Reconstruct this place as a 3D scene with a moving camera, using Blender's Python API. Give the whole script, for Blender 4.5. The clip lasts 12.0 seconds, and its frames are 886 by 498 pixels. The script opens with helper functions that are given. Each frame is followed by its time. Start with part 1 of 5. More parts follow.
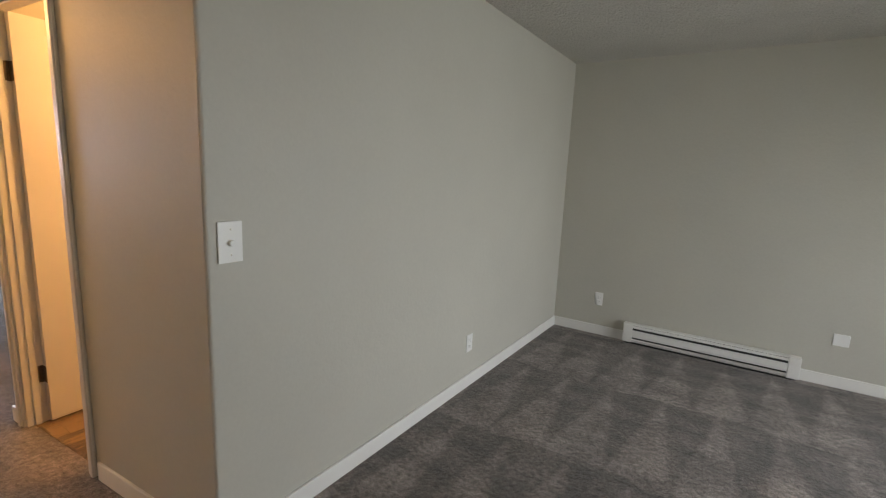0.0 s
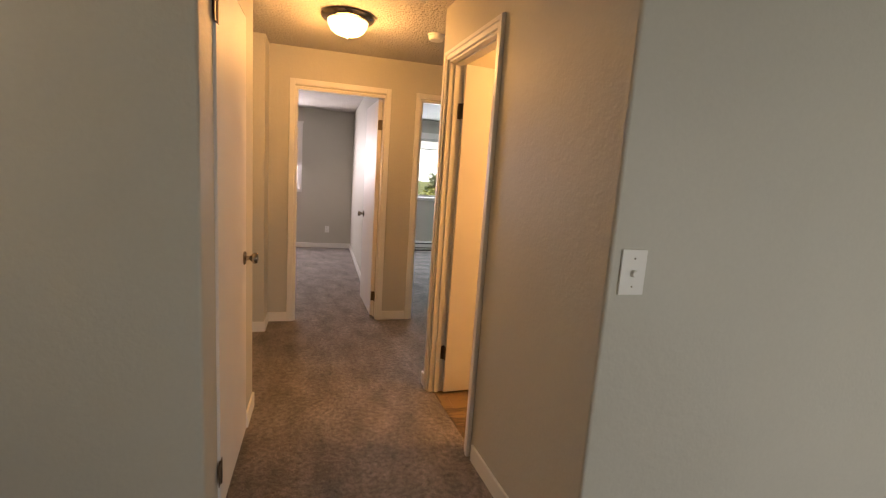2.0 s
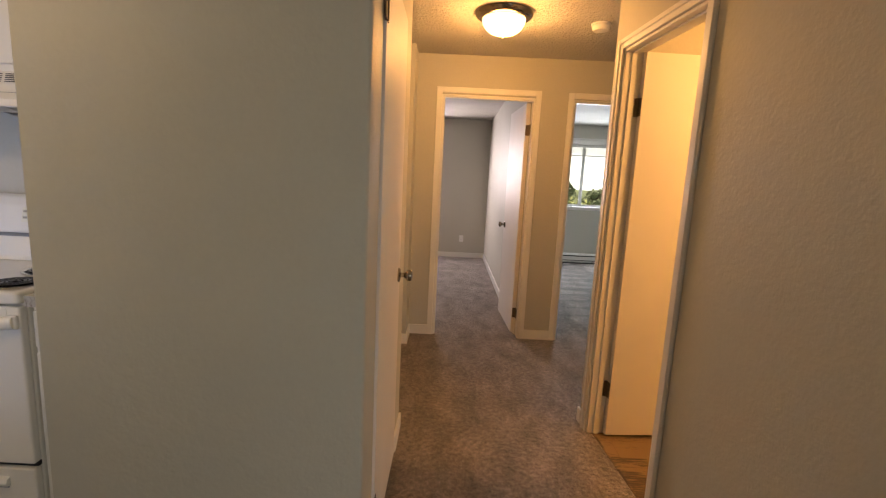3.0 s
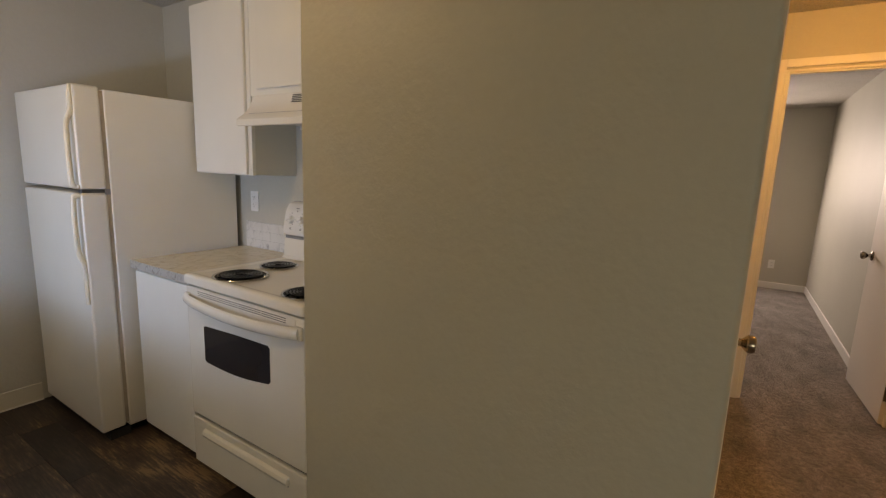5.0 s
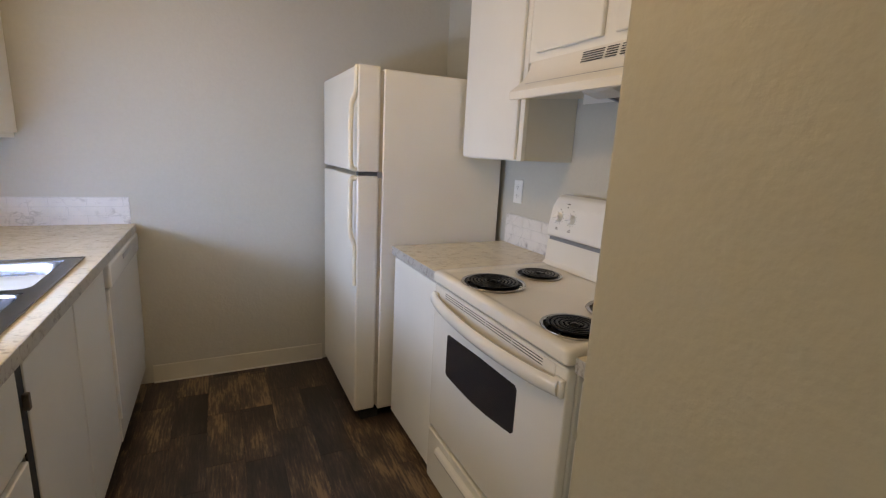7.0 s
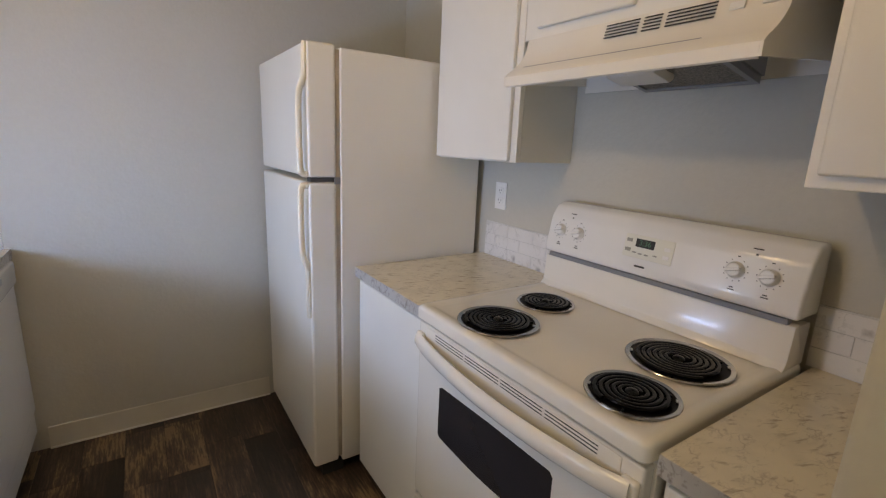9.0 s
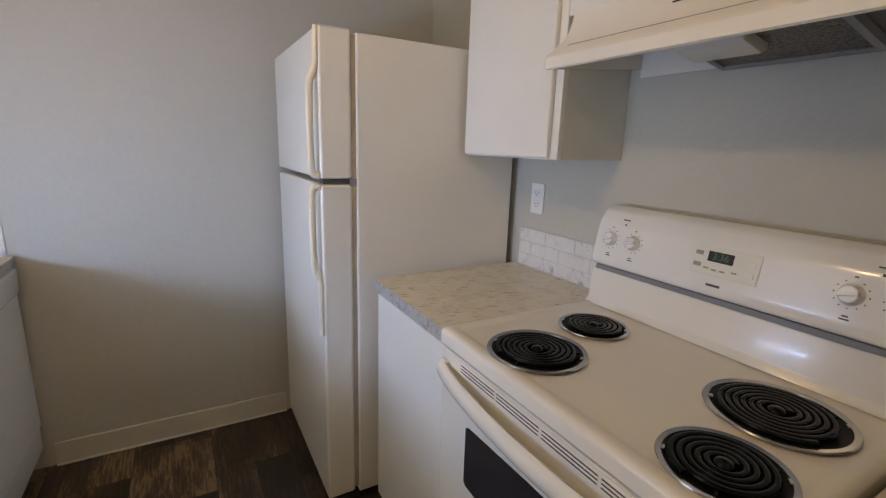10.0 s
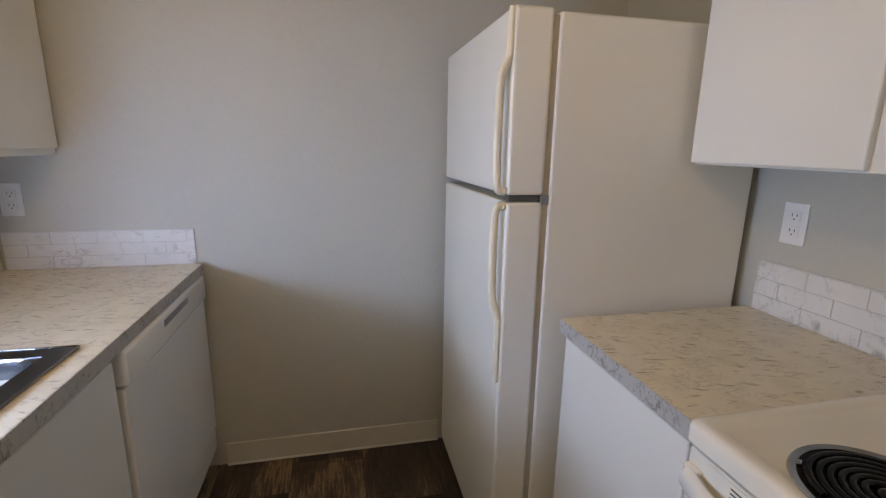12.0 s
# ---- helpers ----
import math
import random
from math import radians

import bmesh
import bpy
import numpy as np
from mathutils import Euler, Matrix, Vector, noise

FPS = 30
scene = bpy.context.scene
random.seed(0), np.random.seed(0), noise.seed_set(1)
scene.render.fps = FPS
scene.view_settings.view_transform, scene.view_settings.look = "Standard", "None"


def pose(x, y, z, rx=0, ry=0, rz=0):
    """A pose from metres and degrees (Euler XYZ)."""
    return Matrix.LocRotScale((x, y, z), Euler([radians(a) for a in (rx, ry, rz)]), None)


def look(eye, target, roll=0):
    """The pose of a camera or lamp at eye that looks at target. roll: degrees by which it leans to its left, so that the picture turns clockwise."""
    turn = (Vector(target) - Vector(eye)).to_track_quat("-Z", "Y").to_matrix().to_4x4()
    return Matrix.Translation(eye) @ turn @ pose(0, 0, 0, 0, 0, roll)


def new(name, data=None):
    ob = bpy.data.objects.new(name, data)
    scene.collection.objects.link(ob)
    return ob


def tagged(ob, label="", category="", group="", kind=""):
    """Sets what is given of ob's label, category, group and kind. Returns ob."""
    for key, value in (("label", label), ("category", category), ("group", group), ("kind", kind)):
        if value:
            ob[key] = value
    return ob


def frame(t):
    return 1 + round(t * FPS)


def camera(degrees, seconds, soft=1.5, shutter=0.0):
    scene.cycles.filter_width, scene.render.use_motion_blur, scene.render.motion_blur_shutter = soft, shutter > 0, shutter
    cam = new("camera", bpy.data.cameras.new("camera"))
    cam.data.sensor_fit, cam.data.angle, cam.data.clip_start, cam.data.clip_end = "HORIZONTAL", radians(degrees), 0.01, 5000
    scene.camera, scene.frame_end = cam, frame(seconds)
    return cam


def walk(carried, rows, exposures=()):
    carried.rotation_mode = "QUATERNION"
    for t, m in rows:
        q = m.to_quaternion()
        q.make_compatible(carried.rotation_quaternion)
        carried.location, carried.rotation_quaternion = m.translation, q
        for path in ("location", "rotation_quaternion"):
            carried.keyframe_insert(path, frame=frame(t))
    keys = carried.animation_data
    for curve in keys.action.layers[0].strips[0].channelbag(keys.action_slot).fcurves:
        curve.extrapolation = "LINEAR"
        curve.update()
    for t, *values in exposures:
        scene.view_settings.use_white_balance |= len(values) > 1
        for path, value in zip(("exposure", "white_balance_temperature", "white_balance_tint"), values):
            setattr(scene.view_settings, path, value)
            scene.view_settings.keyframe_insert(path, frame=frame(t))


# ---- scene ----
cam = camera(88.3, 12.0, 1.25)
PATH = [
    (0, (-1.414, -1.263, 1.392), (-2.493, 0.387, 1.055), 2.5),
    (0.5, (-1.448, -1.241, 1.384), (-2.923, 0.073, 1.073), 3.1),
    (1, (-1.448, -1.202, 1.383), (-3.173, -0.231, 1.098), 4.2),
    (1.5, (-1.484, -1.225, 1.37), (-3.318, -0.488, 1.064), 4.4),
    (2, (-1.662, -1.31, 1.374), (-3.568, -0.791, 1.063), 3.9),
    (2.5, (-1.824, -1.404, 1.377), (-3.779, -1.133, 1.057), 2.9),
    (2.7, (-1.879, -1.428, 1.371), (-3.847, -1.268, 1.054), 2.8),
    (4.3, (-2.294, -1.519, 1.382), (-4.133, -2.249, 1.09), 2.4),
    (4.5, (-2.344, -1.579, 1.384), (-4.148, -2.39, 1.086), 2.2),
    (5, (-2.423, -1.694, 1.387), (-4.088, -2.751, 1.053), 2.2),
    (5.5, (-2.545, -1.773, 1.374), (-3.989, -3.115, 1.038), 2.6),
    (6, (-2.632, -1.854, 1.356), (-3.804, -3.435, 1.001), 3.5),
    (6.5, (-2.674, -1.993, 1.356), (-3.653, -3.692, 0.964), 3.3),
    (7, (-2.716, -2.138, 1.357), (-3.587, -3.889, 0.938), 3.0),
    (7.2, (-2.744, -2.182, 1.349), (-3.583, -3.948, 0.929), 3.0),
    (8.8, (-2.779, -2.495, 1.388), (-3.829, -4.14, 0.952), 2.4),
    (9, (-2.775, -2.535, 1.382), (-3.857, -4.157, 0.936), 2.5),
    (9.5, (-2.813, -2.613, 1.362), (-3.876, -4.245, 0.907), 2.2),
    (10, (-2.894, -2.703, 1.361), (-3.863, -4.397, 0.922), 1.9),
    (10.5, (-2.934, -2.777, 1.361), (-3.809, -4.52, 0.92), 1.8),
    (11, (-2.934, -2.864, 1.368), (-3.723, -4.644, 0.91), 1.6),
    (11.5, (-2.889, -2.978, 1.375), (-3.559, -4.808, 0.923), 1.2),
    (12, (-2.854, -3.044, 1.369), (-3.285, -4.947, 0.93), 1.0),
]
EXPOSURES = [(0, 0.24, 7000, 10), (1, 0.02, 7300, 10), (2.5, 0.08, 8200, 13), (4.5, -0.42, 8900, 8), (5.5, -0.20, 12000, 9), (7.2, 0.0, 9500, 9), (9, -0.10, 9100, 10), (12, -0.28, 9400, 10)]
walk(cam, [(t, look(eye, target, roll)) for t, eye, target, roll in PATH], EXPOSURES)

# ---- world and large lights ----
world = bpy.data.worlds.new("sky")
scene.world = world
world.use_nodes = True
wn, wl = world.node_tree.nodes, world.node_tree.links
sky = wn.new("ShaderNodeTexSky")
sky.sky_type, sky.sun_disc, sky.sun_elevation, sky.sun_rotation = "NISHITA", False, radians(52), radians(180)
sky.dust_density = 4.0
wl.new(sky.outputs[0], wn["Background"].inputs[0])
wn["Background"].inputs[1].default_value = 0.15

HAZE = bpy.data.materials.new("bright_hazy_sky")
HAZE.use_nodes = True
hn = HAZE.node_tree.nodes["Principled BSDF"]
hn.inputs["Base Color"].default_value = (0.8, 0.85, 0.9, 1)
hn.inputs["Emission Color"].default_value, hn.inputs["Emission Strength"].default_value = (0.86, 0.93, 1.0, 1), 2.2

sun = new("sun", bpy.data.lights.new("sun", "SUN"))
sun.data.energy, sun.data.angle, sun.data.color = 5.0, radians(0.6), (1.0, 0.95, 0.88)
sun.matrix_world = look((0, -8, 10.2), (0, 0, 0))

DAY = (1.0, 0.96, 0.86)
BLUE = (0.40, 0.58, 1.0)
WARM = (1.0, 0.51, 0.18)


def window_light(name, x, y, z, width, height, facing, watts, color=DAY, fall=0.12, spread=180, aside=0.0):
    lamp = new(name, bpy.data.lights.new(name, "AREA"))
    lamp.data.shape, lamp.data.size, lamp.data.size_y = "RECTANGLE", width, height
    lamp.data.energy, lamp.data.color = watts, color
    lamp.data.spread = radians(spread)
    lamp.matrix_world = look((x, y, z), (x + facing, y + aside, z - fall))
    return lamp


def bulb(name, x, y, z, watts, radius=0.06, color=WARM):
    lamp = new(name, bpy.data.lights.new(name, "POINT"))
    lamp.data.energy, lamp.data.color, lamp.data.shadow_soft_size = watts, color, radius
    lamp.location = (x, y, z)
    return lamp


window_light("living_window_light", 1.22, 1.05, 1.0, 2.0, 1.6, -1, 37, (0.86, 0.92, 1.0), 0.25, 124)
window_light("kitchen_window_light", -1.74, -3.75, 1.60, 1.05, 0.8, -1, 5, (0.55, 0.67, 1.0), 0.12, 140, -0.5)
window_light("kitchen_window_gap_light", -1.715, -3.75, 1.068, 1.05, 0.03, -1, 19, (0.28, 0.47, 1.0), 0.10, 130, -0.7)
window_light("bedroom_window_light", -9.86, -2.15, 1.5, 1.05, 1.0, 1, 92, (0.86, 0.82, 1.0), 0.3)
window_light("second_bedroom_window_light", -9.86, 0.97, 1.40, 1.6, 0.8, 1, 100, (0.62, 0.76, 1.0))
bulb("hall_bulb", -4.86, -1.175, 2.16, 29, 0.12)
bulb("bath_bulb", -3.5, 0.5, 2.05, 62, 0.08)
# Unseen warm fill under the kitchen ceiling, added without any fixture.
bulb("kitchen_warm_fill", -2.45, -3.30, 2.20, 17, 0.07, (1.0, 0.78, 0.54))


# ---- helpers of this scene ----
def place_of(ob):
    m = Matrix.Identity(4)
    while ob is not None:
        m = ob.matrix_basis @ m
        ob = ob.parent
    return m


def part(name, bm, material, parent=None, label="", smooth=False):
    """Links a bmesh drawn in world coordinates as one mesh under its thing."""
    mesh = bpy.data.meshes.new(name)
    if parent is not None:
        bm.transform(place_of(parent).inverted())
    bm.normal_update()
    bm.to_mesh(mesh)
    bm.free()
    mesh.materials.append(material)
    if smooth:
        for p in mesh.polygons:
            p.use_smooth = True
        mesh.set_sharp_from_angle(angle=radians(38))
    ob = new(name, mesh)
    ob.parent = parent
    return tagged(ob, label)


def thing(name, at, label, category, group=""):
    ob = new(name)
    ob.location = at
    ob.matrix_basis = Matrix.Translation(at)
    ob.empty_display_size = 0.05
    return tagged(ob, label, category, group)


def structure(name, bm, material, label="", smooth=False):
    return tagged(part(name, bm, material, None, label, smooth), kind="structure")


def box(x0, x1, y0, y1, z0, z1, bevel=0.0, seg=2, bm=None):
    own = bmesh.new()
    r = bmesh.ops.create_cube(own, size=1.0)
    bmesh.ops.transform(own, matrix=Matrix.Translation(((x0 + x1) / 2, (y0 + y1) / 2, (z0 + z1) / 2)) @ Matrix.Diagonal((abs(x1 - x0), abs(y1 - y0), abs(z1 - z0), 1)), verts=r["verts"])
    if bevel:
        bmesh.ops.bevel(own, geom=own.edges[:], offset=bevel, segments=seg, profile=0.5, affect="EDGES")
    return join(bm, own)


def join(bm, own):
    if bm is None:
        return own
    mesh = bpy.data.meshes.new("tmp")
    own.to_mesh(mesh)
    own.free()
    bm.from_mesh(mesh)
    bpy.data.meshes.remove(mesh)
    return bm


def cyl(center, axis, radius, depth, radius2=None, segs=24, bevel=0.0, bm=None):
    own = bmesh.new()
    bmesh.ops.create_cone(own, cap_ends=True, segments=segs, radius1=radius, radius2=radius if radius2 is None else radius2, depth=depth)
    if bevel:
        rim = [e for e in own.edges if abs(e.verts[0].co.z - e.verts[1].co.z) < 1e-6]
        bmesh.ops.bevel(own, geom=rim, offset=bevel, segments=2, profile=0.5, affect="EDGES")
    turn = Vector((0, 0, 1)).rotation_difference(Vector(axis)).to_matrix().to_4x4()
    own.transform(Matrix.Translation(center) @ turn)
    return join(bm, own)


def lathe(profile, center, axis=(0, 0, 1), segs=32, bm=None):
    """A surface of revolution: profile rows of (radius, height)."""
    own = bmesh.new()
    rings = []
    for r, h in profile:
        if r < 1e-5:
            rings.append([own.verts.new((0, 0, h))])
        else:
            rings.append([own.verts.new((r * math.cos(a), r * math.sin(a), h)) for a in [2 * math.pi * i / segs for i in range(segs)]])
    for a, b in zip(rings, rings[1:]):
        for i in range(segs):
            j = (i + 1) % segs
            if len(a) == 1 and len(b) > 1:
                own.faces.new((a[0], b[j], b[i]))
            elif len(b) == 1 and len(a) > 1:
                own.faces.new((a[i], a[j], b[0]))
            elif len(a) > 1:
                own.faces.new((a[i], a[j], b[j], b[i]))
    bmesh.ops.recalc_face_normals(own, faces=own.faces[:])
    turn = Vector((0, 0, 1)).rotation_difference(Vector(axis)).to_matrix().to_4x4()
    own.transform(Matrix.Translation(center) @ turn)
    return join(bm, own)


def tube(points, radius, segs=10, flat=1.0, bm=None, closed=False):
    """A round rod along points; flat squeezes it."""
    own = bmesh.new()
    pts = [Vector(p) for p in points]
    rings = []
    side0 = None
    for i, p in enumerate(pts):
        d = (pts[min(i + 1, len(pts) - 1)] - pts[max(i - 1, 0)]).normalized()
        if side0 is None:
            side0 = d.cross(Vector((0, 0, 1)) if abs(d.z) < 0.9 else Vector((1, 0, 0))).normalized()
        side = (side0 - d * side0.dot(d)).normalized()
        side0 = side
        up = d.cross(side)
        rings.append([own.verts.new(p + side * radius * math.cos(a) + up * radius * flat * math.sin(a)) for a in [2 * math.pi * k / segs for k in range(segs)]])
    for a, b in zip(rings, rings[1:]):
        for k in range(segs):
            own.faces.new((a[k], a[(k + 1) % segs], b[(k + 1) % segs], b[k]))
    own.faces.new(rings[0][::-1])
    own.faces.new(rings[-1])
    bmesh.ops.recalc_face_normals(own, faces=own.faces[:])
    return join(bm, own)


def prism(outline, axis, lo, hi, bevel=0.0, bm=None, seg=2):
    """An outline of (a, b) drawn out along an axis: x -> (y, z), y -> (x, z), z -> (x, y)."""
    own = bmesh.new()
    put = {"x": lambda c, a, b: (c, a, b), "y": lambda c, a, b: (a, c, b), "z": lambda c, a, b: (a, b, c)}[axis]
    low = [own.verts.new(put(lo, a, b)) for a, b in outline]
    high = [own.verts.new(put(hi, a, b)) for a, b in outline]
    own.faces.new(low)
    own.faces.new(high)
    n = len(outline)
    for i in range(n):
        own.faces.new((low[i], low[(i + 1) % n], high[(i + 1) % n], high[i]))
    bmesh.ops.recalc_face_normals(own, faces=own.faces[:])
    if bevel:
        bmesh.ops.bevel(own, geom=own.edges[:], offset=bevel, segments=seg, profile=0.5, affect="EDGES")
    return join(bm, own)


# ---- materials ----
def material(name, base, rough=0.5, metal=0.0, vary=0.0, vary_scale=3.0, grain=0.0, grain_scale=200.0, bump=0.0, bump_scale=150.0, distance=0.002, coat=0.0, bump2=0.0, bump2_scale=12.0, stain=None):
    m = bpy.data.materials.new(name)
    m.use_nodes = True
    n, l = m.node_tree.nodes, m.node_tree.links
    b = n["Principled BSDF"]
    b.inputs["Base Color"].default_value = (*base, 1)
    b.inputs["Roughness"].default_value, b.inputs["Metallic"].default_value = rough, metal
    b.inputs["Coat Weight"].default_value = coat
    b.inputs["Coat Roughness"].default_value = 0.08
    at = n.new("ShaderNodeNewGeometry").outputs["Position"]
    color = None
    for amount, scale, detail in ((vary, vary_scale, 4), (grain, grain_scale, 3)):
        if amount:
            t = n.new("ShaderNodeTexNoise")
            t.inputs["Scale"].default_value, t.inputs["Detail"].default_value = scale, detail
            l.new(at, t.inputs["Vector"])
            r = n.new("ShaderNodeMapRange")
            r.inputs["From Min"].default_value, r.inputs["From Max"].default_value = 0.3, 0.7
            r.inputs["To Min"].default_value, r.inputs["To Max"].default_value = 1 - amount, 1 + amount
            l.new(t.outputs[0], r.inputs[0])
            v = n.new("ShaderNodeVectorMath")
            v.operation = "SCALE"
            if color is None:
                v.inputs[0].default_value = base
            else:
                l.new(color, v.inputs[0])
            l.new(r.outputs[0], v.inputs["Scale"])
            color = v.outputs[0]
    if color is not None:
        l.new(color, b.inputs["Base Color"])
    height = None
    for amount, scale in ((bump, bump_scale), (bump2, bump2_scale)):
        if amount:
            t = n.new("ShaderNodeTexNoise")
            t.inputs["Scale"].default_value, t.inputs["Detail"].default_value = scale, 3
            l.new(at, t.inputs["Vector"])
            k = n.new("ShaderNodeBump")
            k.inputs["Strength"].default_value, k.inputs["Distance"].default_value = amount, distance
            l.new(t.outputs[0], k.inputs["Height"])
            if height is not None:
                l.new(height, k.inputs["Normal"])
            height = k.outputs[0]
    if height is not None:
        l.new(height, b.inputs["Normal"])
    return m


def node_link(m, a, b):
    m.node_tree.links.new(a, b)


WALL = material("wall_paint", (0.510, 0.496, 0.438), 0.55, vary=0.03, vary_scale=1.6, grain=0.015, grain_scale=60, bump=0.30, bump_scale=80, bump2=0.40, bump2_scale=24, distance=0.003)
CEIL = material("ceiling_texture", (0.55, 0.53, 0.49), 0.9, vary=0.05, vary_scale=2.5, grain=0.12, grain_scale=90, bump=1.0, bump_scale=62, bump2=0.7, bump2_scale=30, distance=0.016)
TRIM = material("white_trim_paint", (0.78, 0.77, 0.74), 0.38, vary=0.02, vary_scale=5, bump=0.12, bump_scale=60)
DOOR = material("white_door_paint", (0.76, 0.73, 0.70), 0.52, vary=0.03, vary_scale=2, bump=0.10, bump_scale=120)
JAMB = material("tan_jamb_paint", (0.50, 0.47, 0.41), 0.5, bump=0.35, bump_scale=90)
KBASE = material("beige_vinyl_baseboard", (0.60, 0.57, 0.49), 0.4, vary=0.05, vary_scale=8, bump=0.1)
PLATE = material("white_plate_plastic", (0.80, 0.80, 0.78), 0.3, vary=0.01)
SLOT = material("dark_slot", (0.02, 0.02, 0.02), 0.6)
NICKEL = material("satin_nickel", (0.36, 0.32, 0.27), 0.22, 1.0, vary=0.08, vary_scale=20)
BRONZE = material("bronze_hinge", (0.14, 0.11, 0.08), 0.4, 0.8, vary=0.2, vary_scale=30)
ENAMEL = material("white_enamel", (0.80, 0.77, 0.70), 0.24, vary=0.03, vary_scale=3, bump=0.03, bump_scale=14, coat=0.2)
ENAMEL_COOL = material("white_panel_enamel", (0.80, 0.80, 0.78), 0.22, vary=0.02, vary_scale=5, coat=0.3)
FRIDGE = material("fridge_enamel", (0.76, 0.73, 0.65), 0.34, vary=0.03, vary_scale=2.5, bump=0.25, bump_scale=420, distance=0.0008)
CREAM = material("cream_handle_plastic", (0.76, 0.70, 0.56), 0.35, vary=0.06, vary_scale=9)
SEAL = material("tan_door_seal", (0.42, 0.36, 0.28), 0.6, vary=0.15, vary_scale=12)
# Near-black for the fridge hinge bracket and the shaded toe kicks.
NEAR_BLACK = material("near_black_recess", (0.07, 0.07, 0.07), 0.6)
CABINET = material("white_cabinet_paint", (0.78, 0.77, 0.72), 0.36, vary=0.03, vary_scale=3, bump=0.18, bump_scale=70, bump2=0.12, bump2_scale=9)
# Carcass sides: the cabinet white taken darker, with a stronger bump.
CABSIDE = material("cabinet_side_darker", (0.66, 0.65, 0.60), 0.5, vary=0.03, vary_scale=4, bump=0.35, bump_scale=110)
COIL = material("black_coil", (0.006, 0.0055, 0.0055), 0.07, vary=0.3, vary_scale=30)
CHROME = material("chrome_ring", (0.50, 0.50, 0.50), 0.16, 1.0, vary=0.1, vary_scale=25)
COIL.node_tree.nodes["Principled BSDF"].inputs["Specular IOR Level"].default_value = 0.16
PAN = material("black_drip_pan", (0.010, 0.009, 0.009), 0.4)
PAN.node_tree.nodes["Principled BSDF"].inputs["Specular IOR Level"].default_value = 0.12
COILCAP = material("polished_black_cap", (0.035, 0.035, 0.035), 0.05, 1.0)
STEEL = material("brushed_steel", (0.20, 0.20, 0.21), 0.20, 1.0, vary=0.08, vary_scale=14, grain=0.06, grain_scale=300)
OVEN_GLASS = material("black_oven_glass", (0.030, 0.028, 0.030), 0.10, vary=0.1, vary_scale=5)
GREY = material("grey_trim_plastic", (0.22, 0.23, 0.25), 0.4)
INK = material("printed_ink", (0.06, 0.06, 0.06), 0.6)
PALE = material("pale_panel", (0.74, 0.74, 0.66), 0.35)
MESHM = material("filter_mesh", (0.13, 0.115, 0.10), 0.35, 0.7, grain=0.7, grain_scale=170, bump=0.9, bump_scale=170)
BUTTON = material("grey_push_button", (0.34, 0.34, 0.30), 0.4)
LENS = material("lamp_lens", (0.62, 0.62, 0.60), 0.4)
HEATER = material("heater_enamel", (0.74, 0.73, 0.70), 0.3, vary=0.03, vary_scale=6)
VINYL = material("white_window_vinyl", (0.80, 0.81, 0.82), 0.35)
BLIND = material("white_blind_slat", (0.74, 0.74, 0.73), 0.5)
GRASS = material("lawn_grass", (0.12, 0.15, 0.05), 0.9, vary=0.4, vary_scale=0.4, grain=0.4, grain_scale=12, bump=0.6, bump_scale=30, distance=0.03)
LEAF = material("leaf", (0.20, 0.25, 0.15), 0.7, vary=0.5, vary_scale=1.5)
FLOWER = material("yellow_green_leaf", (0.30, 0.33, 0.12), 0.7, vary=0.5, vary_scale=2.5)
BARK = material("bark", (0.12, 0.09, 0.06), 0.9, vary=0.4, vary_scale=8, bump=0.8, bump_scale=25, distance=0.02)
SUBFLOOR = material("subfloor", (0.03, 0.024, 0.018), 0.8, vary=0.2, vary_scale=5)

GLASS = bpy.data.materials.new("window_glass")
GLASS.use_nodes = True
gn = GLASS.node_tree.nodes["Principled BSDF"]
gn.inputs["Base Color"].default_value, gn.inputs["Roughness"].default_value = (0.96, 0.98, 0.98, 1), 0.0
gn.inputs["Transmission Weight"].default_value, gn.inputs["IOR"].default_value = 1.0, 1.01

GLOW = bpy.data.materials.new("lit_frosted_glass")
GLOW.use_nodes = True
gb = GLOW.node_tree.nodes["Principled BSDF"]
gb.inputs["Base Color"].default_value = (0.9, 0.85, 0.75, 1)
gb.inputs["Emission Color"].default_value, gb.inputs["Emission Strength"].default_value = (1.0, 0.66, 0.30, 1), 6.0

LED = bpy.data.materials.new("green_clock_digits")
LED.use_nodes = True
lb = LED.node_tree.nodes["Principled BSDF"]
lb.inputs["Base Color"].default_value = (0.05, 0.12, 0.08, 1)
lb.inputs["Emission Color"].default_value, lb.inputs["Emission Strength"].default_value = (0.25, 0.9, 0.5, 1), 0.04


